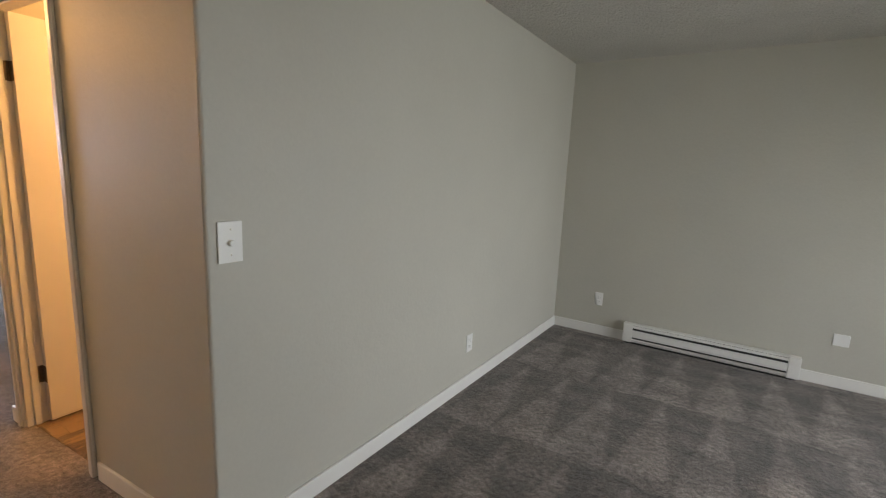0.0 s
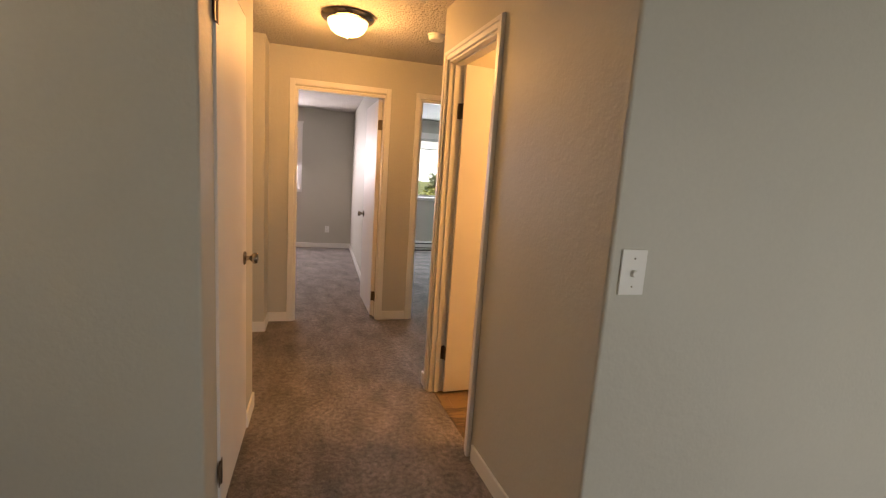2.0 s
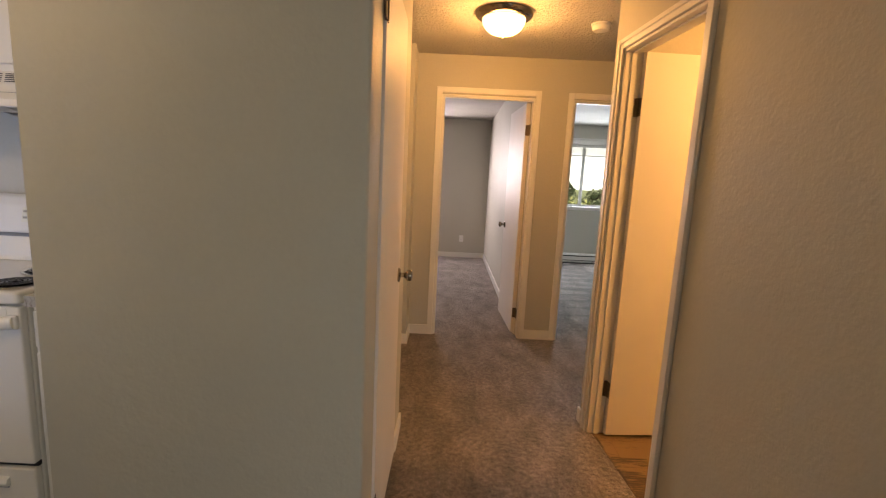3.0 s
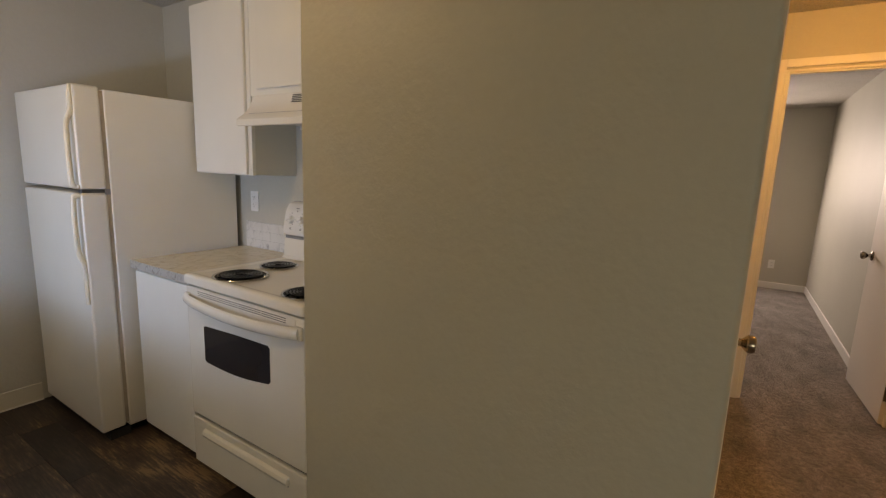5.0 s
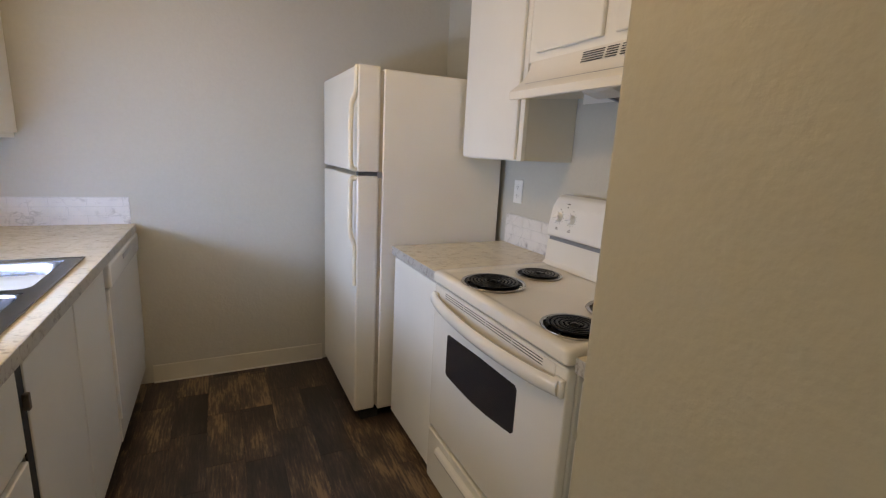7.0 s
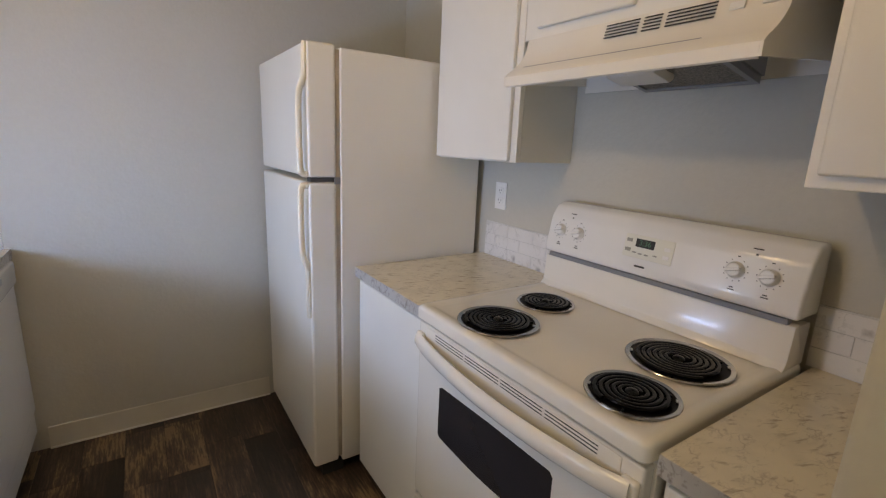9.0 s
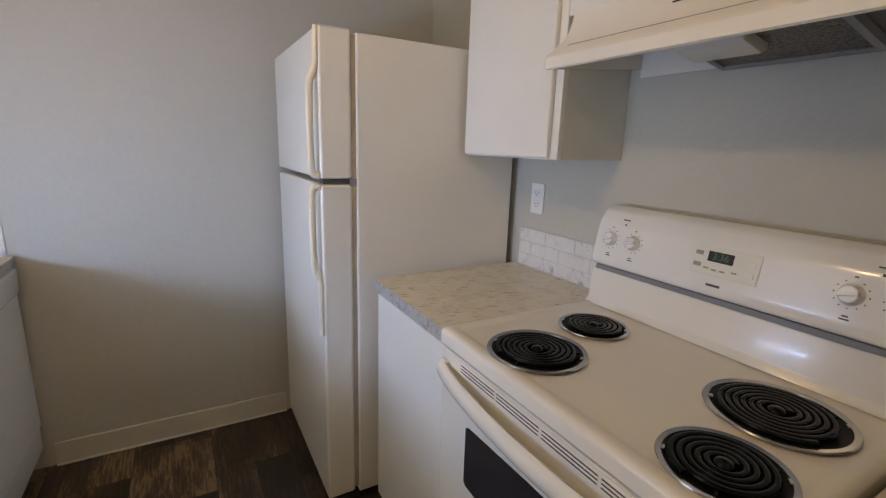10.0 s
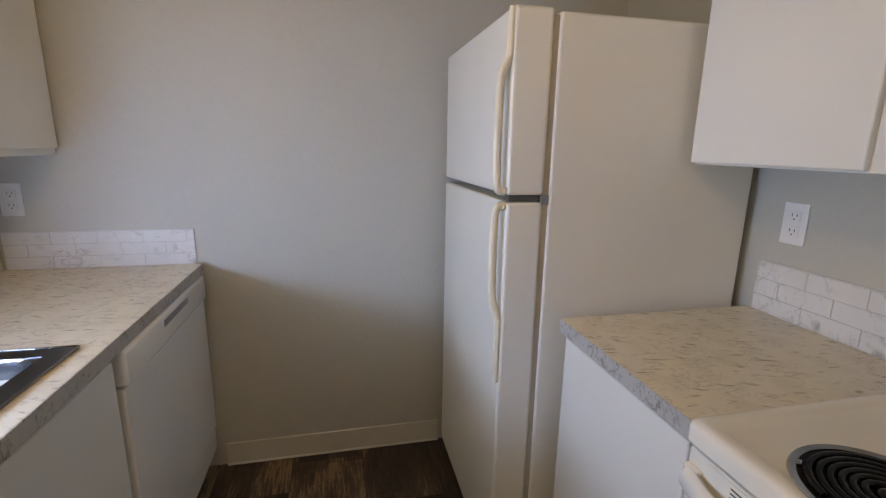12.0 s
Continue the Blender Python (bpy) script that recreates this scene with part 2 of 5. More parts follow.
def carpet_material():
    """Cut-pile carpet: tufts, soft pile swirls, and the zigzag that a vacuum cleaner leaves."""
    m = material("grey_brown_carpet", (0.125, 0.105, 0.095), 0.95)
    n, l = m.node_tree.nodes, m.node_tree.links
    b = n["Principled BSDF"]
    b.inputs["Sheen Weight"].default_value, b.inputs["Sheen Roughness"].default_value = 0.25, 0.6
    geo = n.new("ShaderNodeNewGeometry")
    sep = n.new("ShaderNodeSeparateXYZ")
    l.new(geo.outputs["Position"], sep.inputs[0])

    def noise_at(scale, detail=4, stretch=None):
        t = n.new("ShaderNodeTexNoise")
        t.inputs["Scale"].default_value, t.inputs["Detail"].default_value = scale, detail
        if stretch:
            mp = n.new("ShaderNodeMapping")
            mp.inputs["Scale"].default_value = stretch
            l.new(geo.outputs["Position"], mp.inputs[0])
            l.new(mp.outputs[0], t.inputs["Vector"])
        else:
            l.new(geo.outputs["Position"], t.inputs["Vector"])
        return t.outputs[0]

    def calc(op, a, b2=None, c=None):
        k = n.new("ShaderNodeMath")
        k.operation = op
        for i, v in enumerate((a, b2, c)):
            if v is None:
                continue
            if isinstance(v, (int, float)):
                k.inputs[i].default_value = v
            else:
                l.new(v, k.inputs[i])
        return k.outputs[0]

    def ramp(v, a, b2, c, d):
        k = n.new("ShaderNodeMapRange")
        for i, q in enumerate((a, b2, c, d)):
            k.inputs[i + 1].default_value = q
        l.new(v, k.inputs[0])
        return k.outputs[0]

    # zigzag passes: triangles about 0.30 m wide and 0.9 m deep, in the living room alone
    wob = calc("MULTIPLY", noise_at(2.0, 2), 0.22)
    u = calc("ADD", calc("MULTIPLY", sep.outputs[0], 1 / 0.30), wob)
    v = calc("MULTIPLY", calc("ADD", sep.outputs[1], wob), 1 / 0.95)
    tri = calc("PINGPONG", u, 0.5)
    saw = calc("FRACT", v)
    mark = ramp(calc("SUBTRACT", calc("MULTIPLY", tri, 2.0), saw), -0.12, 0.12, 0.74, 1.30)
    living = calc("GREATER_THAN", sep.outputs[1], -0.2)
    mark = calc("ADD", calc("MULTIPLY", calc("SUBTRACT", mark, 1.0), living), 1.0)
    swirl = ramp(noise_at(4.0, 6, (1, 1.7, 1)), 0.34, 0.66, 0.62, 1.38)
    tuft = ramp(noise_at(190, 3), 0.34, 0.66, 0.30, 1.85)
    clump = ramp(noise_at(38, 4), 0.34, 0.66, 0.60, 1.44)
    total = calc("MULTIPLY", calc("MULTIPLY", mark, swirl), calc("MULTIPLY", tuft, clump))
    vec = n.new("ShaderNodeVectorMath")
    vec.operation = "SCALE"
    vec.inputs[0].default_value = (0.150, 0.124, 0.112)
    l.new(total, vec.inputs["Scale"])
    l.new(vec.outputs[0], b.inputs["Base Color"])
    k = n.new("ShaderNodeBump")
    k.inputs["Strength"].default_value, k.inputs["Distance"].default_value = 1.0, 0.014
    l.new(calc("ADD", calc("MULTIPLY", noise_at(200, 3), 0.6), noise_at(45, 3)), k.inputs["Height"])
    l.new(k.outputs[0], b.inputs["Normal"])
    return m


def marble_material(name, light, vein, scale, gloss, amount=0.85, line=0.024, fleck=40.0, lines=1.0):
    """White laminate with thin grey-brown veins."""
    m = material(name, light, gloss)
    n, l = m.node_tree.nodes, m.node_tree.links
    b = n["Principled BSDF"]
    geo = n.new("ShaderNodeNewGeometry")
    mp = n.new("ShaderNodeMapping")
    mp.inputs["Rotation"].default_value = (0.3, 0.4, 0.7)
    mp.inputs["Scale"].default_value = (0.8, 1.5, 1.2)
    l.new(geo.outputs["Position"], mp.inputs[0])
    warp = n.new("ShaderNodeTexNoise")
    warp.inputs["Scale"].default_value, warp.inputs["Detail"].default_value = scale * 0.6, 3
    l.new(mp.outputs[0], warp.inputs["Vector"])
    mixv = n.new("ShaderNodeVectorMath")
    mixv.operation = "MULTIPLY_ADD"
    l.new(warp.outputs["Color"], mixv.inputs[0])
    mixv.inputs[1].default_value = (0.05, 0.05, 0.05)
    l.new(mp.outputs[0], mixv.inputs[2])
    last = None
    for s, width, strength in ((scale, line, lines), (scale * 2.3, line * 1.1, 0.7 * lines)):
        t = n.new("ShaderNodeTexNoise")
        t.inputs["Scale"].default_value, t.inputs["Detail"].default_value, t.inputs["Roughness"].default_value = s, 4, 0.55
        l.new(mixv.outputs[0], t.inputs["Vector"])
        d = n.new("ShaderNodeMath")
        d.operation = "SUBTRACT"
        l.new(t.outputs[0], d.inputs[0])
        d.inputs[1].default_value = 0.5
        a = n.new("ShaderNodeMath")
        a.operation = "ABSOLUTE"
        l.new(d.outputs[0], a.inputs[0])
        r = n.new("ShaderNodeMapRange")
        r.inputs[1].default_value, r.inputs[2].default_value, r.inputs[3].default_value, r.inputs[4].default_value = 0.0, width, strength, 0.0
        l.new(a.outputs[0], r.inputs[0])
        patch = n.new("ShaderNodeTexNoise")
        patch.inputs["Scale"].default_value = scale * 1.6
        l.new(geo.outputs["Position"], patch.inputs["Vector"])
        pr = n.new("ShaderNodeMapRange")
        pr.inputs[1].default_value, pr.inputs[2].default_value = 0.45, 0.57
        l.new(patch.outputs[0], pr.inputs[0])
        mul = n.new("ShaderNodeMath")
        mul.operation = "MULTIPLY"
        l.new(r.outputs[0], mul.inputs[0])
        l.new(pr.outputs[0], mul.inputs[1])
        if last is None:
            last = mul.outputs[0]
        else:
            mx = n.new("ShaderNodeMath")
            mx.operation = "MAXIMUM"
            l.new(last, mx.inputs[0])
            l.new(mul.outputs[0], mx.inputs[1])
            last = mx.outputs[0]
    turn_ = n.new("ShaderNodeMapping")
    turn_.inputs["Rotation"].default_value = (0.35, 0.2, -0.75)
    turn_.inputs["Scale"].default_value = (0.5, 1.7, 1.5)
    l.new(mixv.outputs[0], turn_.inputs[0])
    dash = n.new("ShaderNodeTexNoise")
    dash.inputs["Scale"].default_value, dash.inputs["Detail"].default_value = fleck, 3
    l.new(turn_.outputs[0], dash.inputs["Vector"])
    dr = n.new("ShaderNodeMapRange")
    dr.inputs[1].default_value, dr.inputs[2].default_value = 0.59, 0.74
    l.new(dash.outputs[0], dr.inputs[0])
    both = n.new("ShaderNodeMath")
    both.operation = "MAXIMUM"
    l.new(last, both.inputs[0])
    l.new(dr.outputs[0], both.inputs[1])
    last = both.outputs[0]
    cloud = n.new("ShaderNodeTexNoise")
    cloud.inputs["Scale"].default_value, cloud.inputs["Detail"].default_value = scale * 1.4, 5
    l.new(geo.outputs["Position"], cloud.inputs["Vector"])
    cr = n.new("ShaderNodeMix")
    cr.data_type = "RGBA"
    cr.inputs[6].default_value = (*light, 1)
    cr.inputs[7].default_value = (*[q * 0.88 for q in light], 1)
    rr = n.new("ShaderNodeMapRange")
    rr.inputs[1].default_value, rr.inputs[2].default_value = 0.45, 0.75
    l.new(cloud.outputs[0], rr.inputs[0])
    l.new(rr.outputs[0], cr.inputs[0])
    fin = n.new("ShaderNodeMix")
    fin.data_type = "RGBA"
    l.new(cr.outputs[2], fin.inputs[6])
    fin.inputs[7].default_value = (*vein, 1)
    sc = n.new("ShaderNodeMath")
    sc.operation = "MULTIPLY"
    l.new(last, sc.inputs[0])
    sc.inputs[1].default_value = amount
    l.new(sc.outputs[0], fin.inputs[0])
    l.new(fin.outputs[2], b.inputs["Base Color"])
    return m


def plank_material(name="rustic_wood_plank", lift=0.0):
    """Dark rustic wood print: each plank its own tone, streaks along it, worn pale patches."""
    m = material(name, (0.1, 0.06, 0.04), 0.42)
    n, l = m.node_tree.nodes, m.node_tree.links
    b = n["Principled BSDF"]
    tc = n.new("ShaderNodeNewGeometry")
    info = n.new("ShaderNodeObjectInfo")
    off = n.new("ShaderNodeVectorMath")
    off.operation = "MULTIPLY_ADD"
    comb = n.new("ShaderNodeCombineXYZ")
    for i in range(3):
        l.new(info.outputs["Random"], comb.inputs[i])
    l.new(comb.outputs[0], off.inputs[0])
    off.inputs[1].default_value = (37, 91, 13)
    l.new(tc.outputs["Position"], off.inputs[2])

    def tex(scale, detail, stretch):
        mp = n.new("ShaderNodeMapping")
        mp.inputs["Scale"].default_value = stretch
        l.new(off.outputs[0], mp.inputs[0])
        t = n.new("ShaderNodeTexNoise")
        t.inputs["Scale"].default_value, t.inputs["Detail"].default_value = scale, detail
        l.new(mp.outputs[0], t.inputs["Vector"])
        return t.outputs[0]

    streak = tex(46, 7, (2.6, 0.22, 1))
    parts_ = ((tex(5, 5, (1.6, 0.6, 1)), 0.70), (streak, 0.50), (tex(150, 4, (2.2, 0.30, 1)), 0.25), (info.outputs["Random"], 0.22))
    total = None
    for value, weight in parts_:
        add2 = n.new("ShaderNodeMath")
        add2.operation = "MULTIPLY_ADD"
        l.new(value, add2.inputs[0])
        add2.inputs[1].default_value, add2.inputs[2].default_value = weight, 0.0
        if total is not None:
            l.new(total, add2.inputs[2])
        total = add2.outputs[0]
    ramp = n.new("ShaderNodeValToRGB")
    up = n.new("ShaderNodeMath")
    l.new(add2.outputs[0], up.inputs[0])
    up.inputs[1].default_value = lift
    l.new(up.outputs[0], ramp.inputs[0])
    e = ramp.color_ramp.elements
    e[0].position, e[0].color = 0.66, (0.020, 0.013, 0.009, 1)
    e[1].position, e[1].color = 1.0, (0.25, 0.165, 0.092, 1)
    for p, c in ((0.80, (0.042, 0.028, 0.020, 1)), (0.88, (0.072, 0.046, 0.031, 1)), (0.945, (0.125, 0.080, 0.048, 1))):
        q = e.new(p)
        q.color = c
    l.new(ramp.outputs[0], b.inputs["Base Color"])
    k = n.new("ShaderNodeBump")
    k.inputs["Strength"].default_value, k.inputs["Distance"].default_value = 0.25, 0.001
    l.new(streak, k.inputs["Height"])
    l.new(k.outputs[0], b.inputs["Normal"])
    return m


CARPET = carpet_material()
LAMINATE = marble_material("marble_laminate", (0.74, 0.67, 0.53), (0.20, 0.15, 0.11), 12.0, 0.26, 0.62, 0.018, 34.0, 0.6)
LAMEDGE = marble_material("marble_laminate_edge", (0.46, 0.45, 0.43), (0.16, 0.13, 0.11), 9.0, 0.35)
TILE = marble_material("marble_tile", (0.74, 0.73, 0.71), (0.27, 0.26, 0.25), 5.0, 0.20, 0.7, 0.014, 11.0, 0.6)
GROUT = material("pale_grout", (0.60, 0.60, 0.585), 0.7)
PLANK = plank_material()
# Paler copy, for one worn kitchen plank and the lamplit bath floor.
PALEWOOD = plank_material("pale_wood_plank", 0.22)

# ---- large structure ----
H = 2.355


def wall_along(name, axis, lo, hi, a, b, holes=(), material_=None, top=H):
    """A wall that runs along an axis from a to b, lo to hi thick; holes: (from, to, sill, head)."""
    bm = bmesh.new()

    def slab(p, q, z0, z1):
        if q - p < 1e-4 or z1 - z0 < 1e-4:
            return
        if axis == "x":
            box(p, q, lo, hi, z0, z1, bm=bm)
        else:
            box(lo, hi, p, q, z0, z1, bm=bm)

    at = a
    for h0, h1, sill, head in sorted(holes):
        slab(at, h0, 0, top)
        slab(h0, h1, 0, sill)
        slab(h0, h1, head, top)
        at = h1
    slab(at, b, 0, top)
    return structure(name, bm, material_ or WALL, "grey-beige painted drywall with light orange-peel texture")


LRX, LRY = -2.795, 2.83
wa = box(LRX - 0.10, LRX, -0.497, LRY, 0, H)
vert = [e for e in wa.edges if all(abs(v.co.x - LRX) < 1e-4 and abs(v.co.y + 0.497) < 1e-4 for v in e.verts)]
bmesh.ops.bevel(wa, geom=vert, offset=0.012, segments=4, profile=0.5, affect="EDGES")
structure("wall_living_west", wa, WALL, "grey-beige painted drywall wall beside the hall", True)
wall_along("wall_living_north", "x", LRY, LRY + 0.12, -4.60, 1.42)
wall_along("wall_living_east", "y", 1.30, 1.42, -2.72, LRY, [(0.25, 2.25, 0.12, 2.15)])
wall_along("wall_living_south", "x", -2.72, -2.62, -1.66, 1.30)
# the bathroom wall stands 3 degrees off square, turning about the corner of the living room
WB = -0.497
SKEW = Matrix.Translation((LRX, WB, 0)) @ Matrix.Rotation(radians(4.3), 4, "Z") @ Matrix.Translation((-LRX, -WB, 0))
JX0, JX1 = -4.355, -3.690


def skewed(ob):
    ob.matrix_basis = SKEW @ ob.matrix_basis
    return ob


skewed(wall_along("wall_bath_front", "x", WB, WB + 0.10, -4.47, LRX - 0.012, [(JX0, JX1, 0, 2.04)]))
wall_along("wall_bath_west", "y", -4.47, -4.37, -0.53, LRY)
wall_along("wall_bath_back", "x", 1.40, 1.50, -4.37, LRX - 0.10)
wall_along("wall_hall_end", "y", -5.935, -5.835, -4.9, LRY, [(-1.545, -0.783, 0, 2.045), (-0.472, 0.288, 0, 2.045)])
wall_along("wall_alcove_north", "x", 0.80, 0.90, -5.835, -4.47)
wc = box(-3.30, -3.204, -2.62, -1.668, 0, H)
vert = [e for e in wc.edges if all(abs(v.co.x + 3.204) < 1e-4 for v in e.verts) and abs(e.verts[0].co.z - e.verts[1].co.z) > 1]
bmesh.ops.bevel(wc, geom=vert, offset=0.012, segments=4, profile=0.5, affect="EDGES")
structure("wall_closet_end", wc, WALL, "grey-beige drywall wall between hall and kitchen", True)
wall_along("wall_hall_south", "x", -1.768, -1.668, -4.30, -3.30, [(-4.045, -3.395, 0, 2.04)])
wall_along("wall_recess_side", "y", -4.30, -4.20, -2.42, -1.768)
wall_along("wall_recess_back", "x", -2.42, -2.32, -5.57, -4.20)
wall_along("wall_chase", "x", -2.42, -1.752, -5.835, -5.57)
wall_along("wall_kitchen_north", "x", -2.62, -2.52, -4.17, -3.30)
wall_along("wall_kitchen_west", "y", -4.17, -4.07, -5.04, -2.62)
wall_along("wall_kitchen_south", "x", -5.04, -4.94, -4.07, -1.56)
wall_along("wall_kitchen_east", "y", -1.66, -1.56, -4.94, -2.72, [(-4.30, -3.20, 1.05, 2.03)])
wall_along("wall_bedroom_divide", "x", -0.80, -0.70, -9.90, -5.935)
wall_along("wall_bedroom_south", "x", -4.9, -4.8, -9.90, -5.935)
wall_along("wall_bedroom_north", "x", LRY, LRY + 0.12, -9.90, -4.60)
wall_along("wall_bedroom_west", "y", -10.05, -9.90, -4.9, LRY + 0.12, [(-2.85, -1.72, 1.02, 2.03), (-0.02, 1.68, 0.985, 2.03)])

structure("ceiling", box(-10.2, 1.45, -5.1, LRY + 0.15, H, H + 0.12), CEIL, "off-white knockdown-textured ceiling")
base = bmesh.new()
structure("floor_slab", box(-10.2, 1.45, -5.1, LRY + 0.15, -0.20, -0.012, bm=base), SUBFLOOR, "dark subfloor under carpet and planks")
carp = bmesh.new()
box(-9.90, -4.47, -4.8, LRY, -0.012, 0.0, bm=carp)
prism([(-4.47, -2.62), (LRX, -2.62), (LRX, WB + 0.03), (-4.47, WB - 0.09)], "z", -0.012, 0.0, bm=carp)
box(LRX, 1.30, -2.62, LRY, -0.012, 0.0, bm=carp)
tagged(structure("carpet", carp, CARPET, "grey-brown cut-pile wall-to-wall carpet with vacuum marks"), category="carpet")


def run(name, pts_boxes, mat, label, bevel=0.003):
    bm = bmesh.new()
    for b_ in pts_boxes:
        box(*b_, bevel=bevel, seg=1, bm=bm)
    return structure(name, bm, mat, label)


BH, BT = 0.085, 0.013
HE = -5.835
run("baseboard", [
    (LRX, LRX + BT, WB, LRY - BT, 0, BH), (LRX - 0.002, 1.30, LRY - BT, LRY, 0, BH), (-4.47 - BT, -4.47, -0.60, 0.80, 0, BH),
    (HE, HE + BT, -0.743, -0.512, 0, BH), (HE, HE + BT, -1.752, -1.585, 0, BH), (HE + BT, -5.57, -1.752, -1.752 + BT, 0, BH),
    (-5.57, -5.57 + BT, -2.32, -1.752 + BT, 0, BH), (-4.30, -4.058, -1.668, -1.668 + BT, 0, BH),
    (1.30 - BT, 1.30, -2.62, 0.0, 0, BH), (-1.56, 1.30, -2.62, -2.62 + BT, 0, BH),
], TRIM, "white painted baseboard")
skewed(run("bath_wall_baseboard", [(JX1 + 0.0785, LRX + BT - 0.002, WB - BT, WB, 0, BH), (-4.47 - BT, JX0 - 0.0785, WB - BT, WB, 0, BH)], TRIM, "white painted baseboard"))
run("bedroom_baseboard", [
    (-9.90, -9.90 + BT, -4.8, -0.80, 0, BH), (-9.90 + BT, -5.935, -0.80 - BT, -0.80, 0, BH), (-9.90, -9.90 + BT, -0.70, LRY, 0, BH), (-9.90 + BT, -5.935, -0.70, -0.70 + BT, 0, BH),
], TRIM, "white painted baseboard")
kb = bmesh.new()
prism([(-4.94, 0), (-4.930, 0), (-4.932, 0.012), (-4.936, 0.10), (-4.94, 0.103)], "x", -3.27, -2.34, bm=kb)
structure("kitchen_baseboard", kb, KBASE, "beige vinyl cove baseboard")
run("kitchen_baseboard_seam", [(-3.27, -2.34, -4.9305, -4.926, 0, 0.009)], TRIM, "pale caulk line at the floor", 0.001)


def casing_x(name, x, side, y0, y1, z1, width=0.04, t=0.014):
    """Door casing on a wall that faces along x; side +1 or -1."""
    bm = bmesh.new()
    a, b = sorted((x, x + side * t))
    box(a, b, y0 - width, y0, 0, z1 + width, 0.003, 1, bm)
    box(a, b, y1, y1 + width, 0, z1 + width, 0.003, 1, bm)
    box(a, b, y0, y1, z1, z1 + width, 0.003, 1, bm)
    return structure(name, bm, TRIM, "white painted door casing")


def casing_y(name, y, side, x0, x1, z1, width=0.055, t=0.014):
    bm = bmesh.new()
    for k, (w, th) in enumerate(((width, t), (width * 0.45, t + 0.006))):
        a, b = sorted((y, y + side * th))
        off = 0.0 if k == 0 else width * 0.5
        box(x0 - off - w, x0 - off, a, b, 0, z1 + off + w, 0.003, 1, bm)
        box(x1 + off, x1 + off + w, a, b, 0, z1 + off + w, 0.003, 1, bm)
        box(x0 - off, x1 + off, a, b, z1 + off, z1 + off + w, 0.003, 1, bm)
    return structure(name, bm, TRIM, "white painted door casing with a raised outer band")


casing_x("trim_bedroom_door", -5.835, 1, -1.545, -0.783, 2.056, 0.045, 0.017)
casing_x("trim_second_bedroom_door", -5.835, 1, -0.472, 0.288, 2.052, 0.045, 0.017)
skewed(casing_y("trim_bath_door", WB, -1, JX0, JX1, 2.04, 0.052))


def jamb_x(name, x0, x1, y0, y1, z1, stop=0.6):
    bm = bmesh.new()
    e = 0.002
    box(x0 - e, x1 + e, y0, y0 + 0.014, 0, z1, 0.002, 1, bm)
    box(x0 - e, x1 + e, y1 - 0.014, y1, 0, z1, 0.002, 1, bm)
    box(x0 - e, x1 + e, y0 + 0.014, y1 - 0.014, z1 - 0.014, z1, 0.002, 1, bm)
    xs = x0 + (x1 - x0) * stop
    box(xs, xs + 0.03, y0 + 0.014, y0 + 0.024, 0, z1 - 0.014, 0.001, 1, bm)
    box(xs, xs + 0.03, y0 + 0.024, y1 - 0.014, z1 - 0.024, z1 - 0.014, 0.001, 1, bm)
    return structure(name, bm, TRIM, "white painted door jamb with stop")


jamb_x("trim_bedroom_jamb", -5.935, -5.835, -1.545, -0.783, 2.045)
jamb_x("trim_second_bedroom_jamb", -5.935, -5.835, -0.472, 0.288, 2.045)
jb = bmesh.new()
box(JX0, JX0 + 0.014, WB - 0.002, WB + 0.102, 0, 2.04, 0.002, 1, jb)
box(JX1 - 0.014, JX1, WB - 0.002, WB + 0.102, 0, 2.04, 0.002, 1, jb)
box(JX0 + 0.014, JX1 - 0.014, WB - 0.002, WB + 0.102, 2.026, 2.04, 0.002, 1, jb)
box(JX0 + 0.014, JX0 + 0.024, WB + 0.03, WB + 0.06, 0, 2.026, 0.001, 1, jb)
box(JX0 + 0.024, JX1 - 0.014, WB + 0.03, WB + 0.06, 2.016, 2.026, 0.001, 1, jb)
skewed(structure("trim_bath_jamb", jb, TRIM, "white painted door jamb with stop"))
cj = bmesh.new()
box(-3.405, -3.395, -1.768, -1.6695, 0, 2.04, 0.001, 1, cj)
box(-4.045, -4.035, -1.768, -1.667, 0, 2.04, 0.001, 1, cj)
structure("trim_closet_jamb", cj, JAMB, "tan painted closet door jamb")

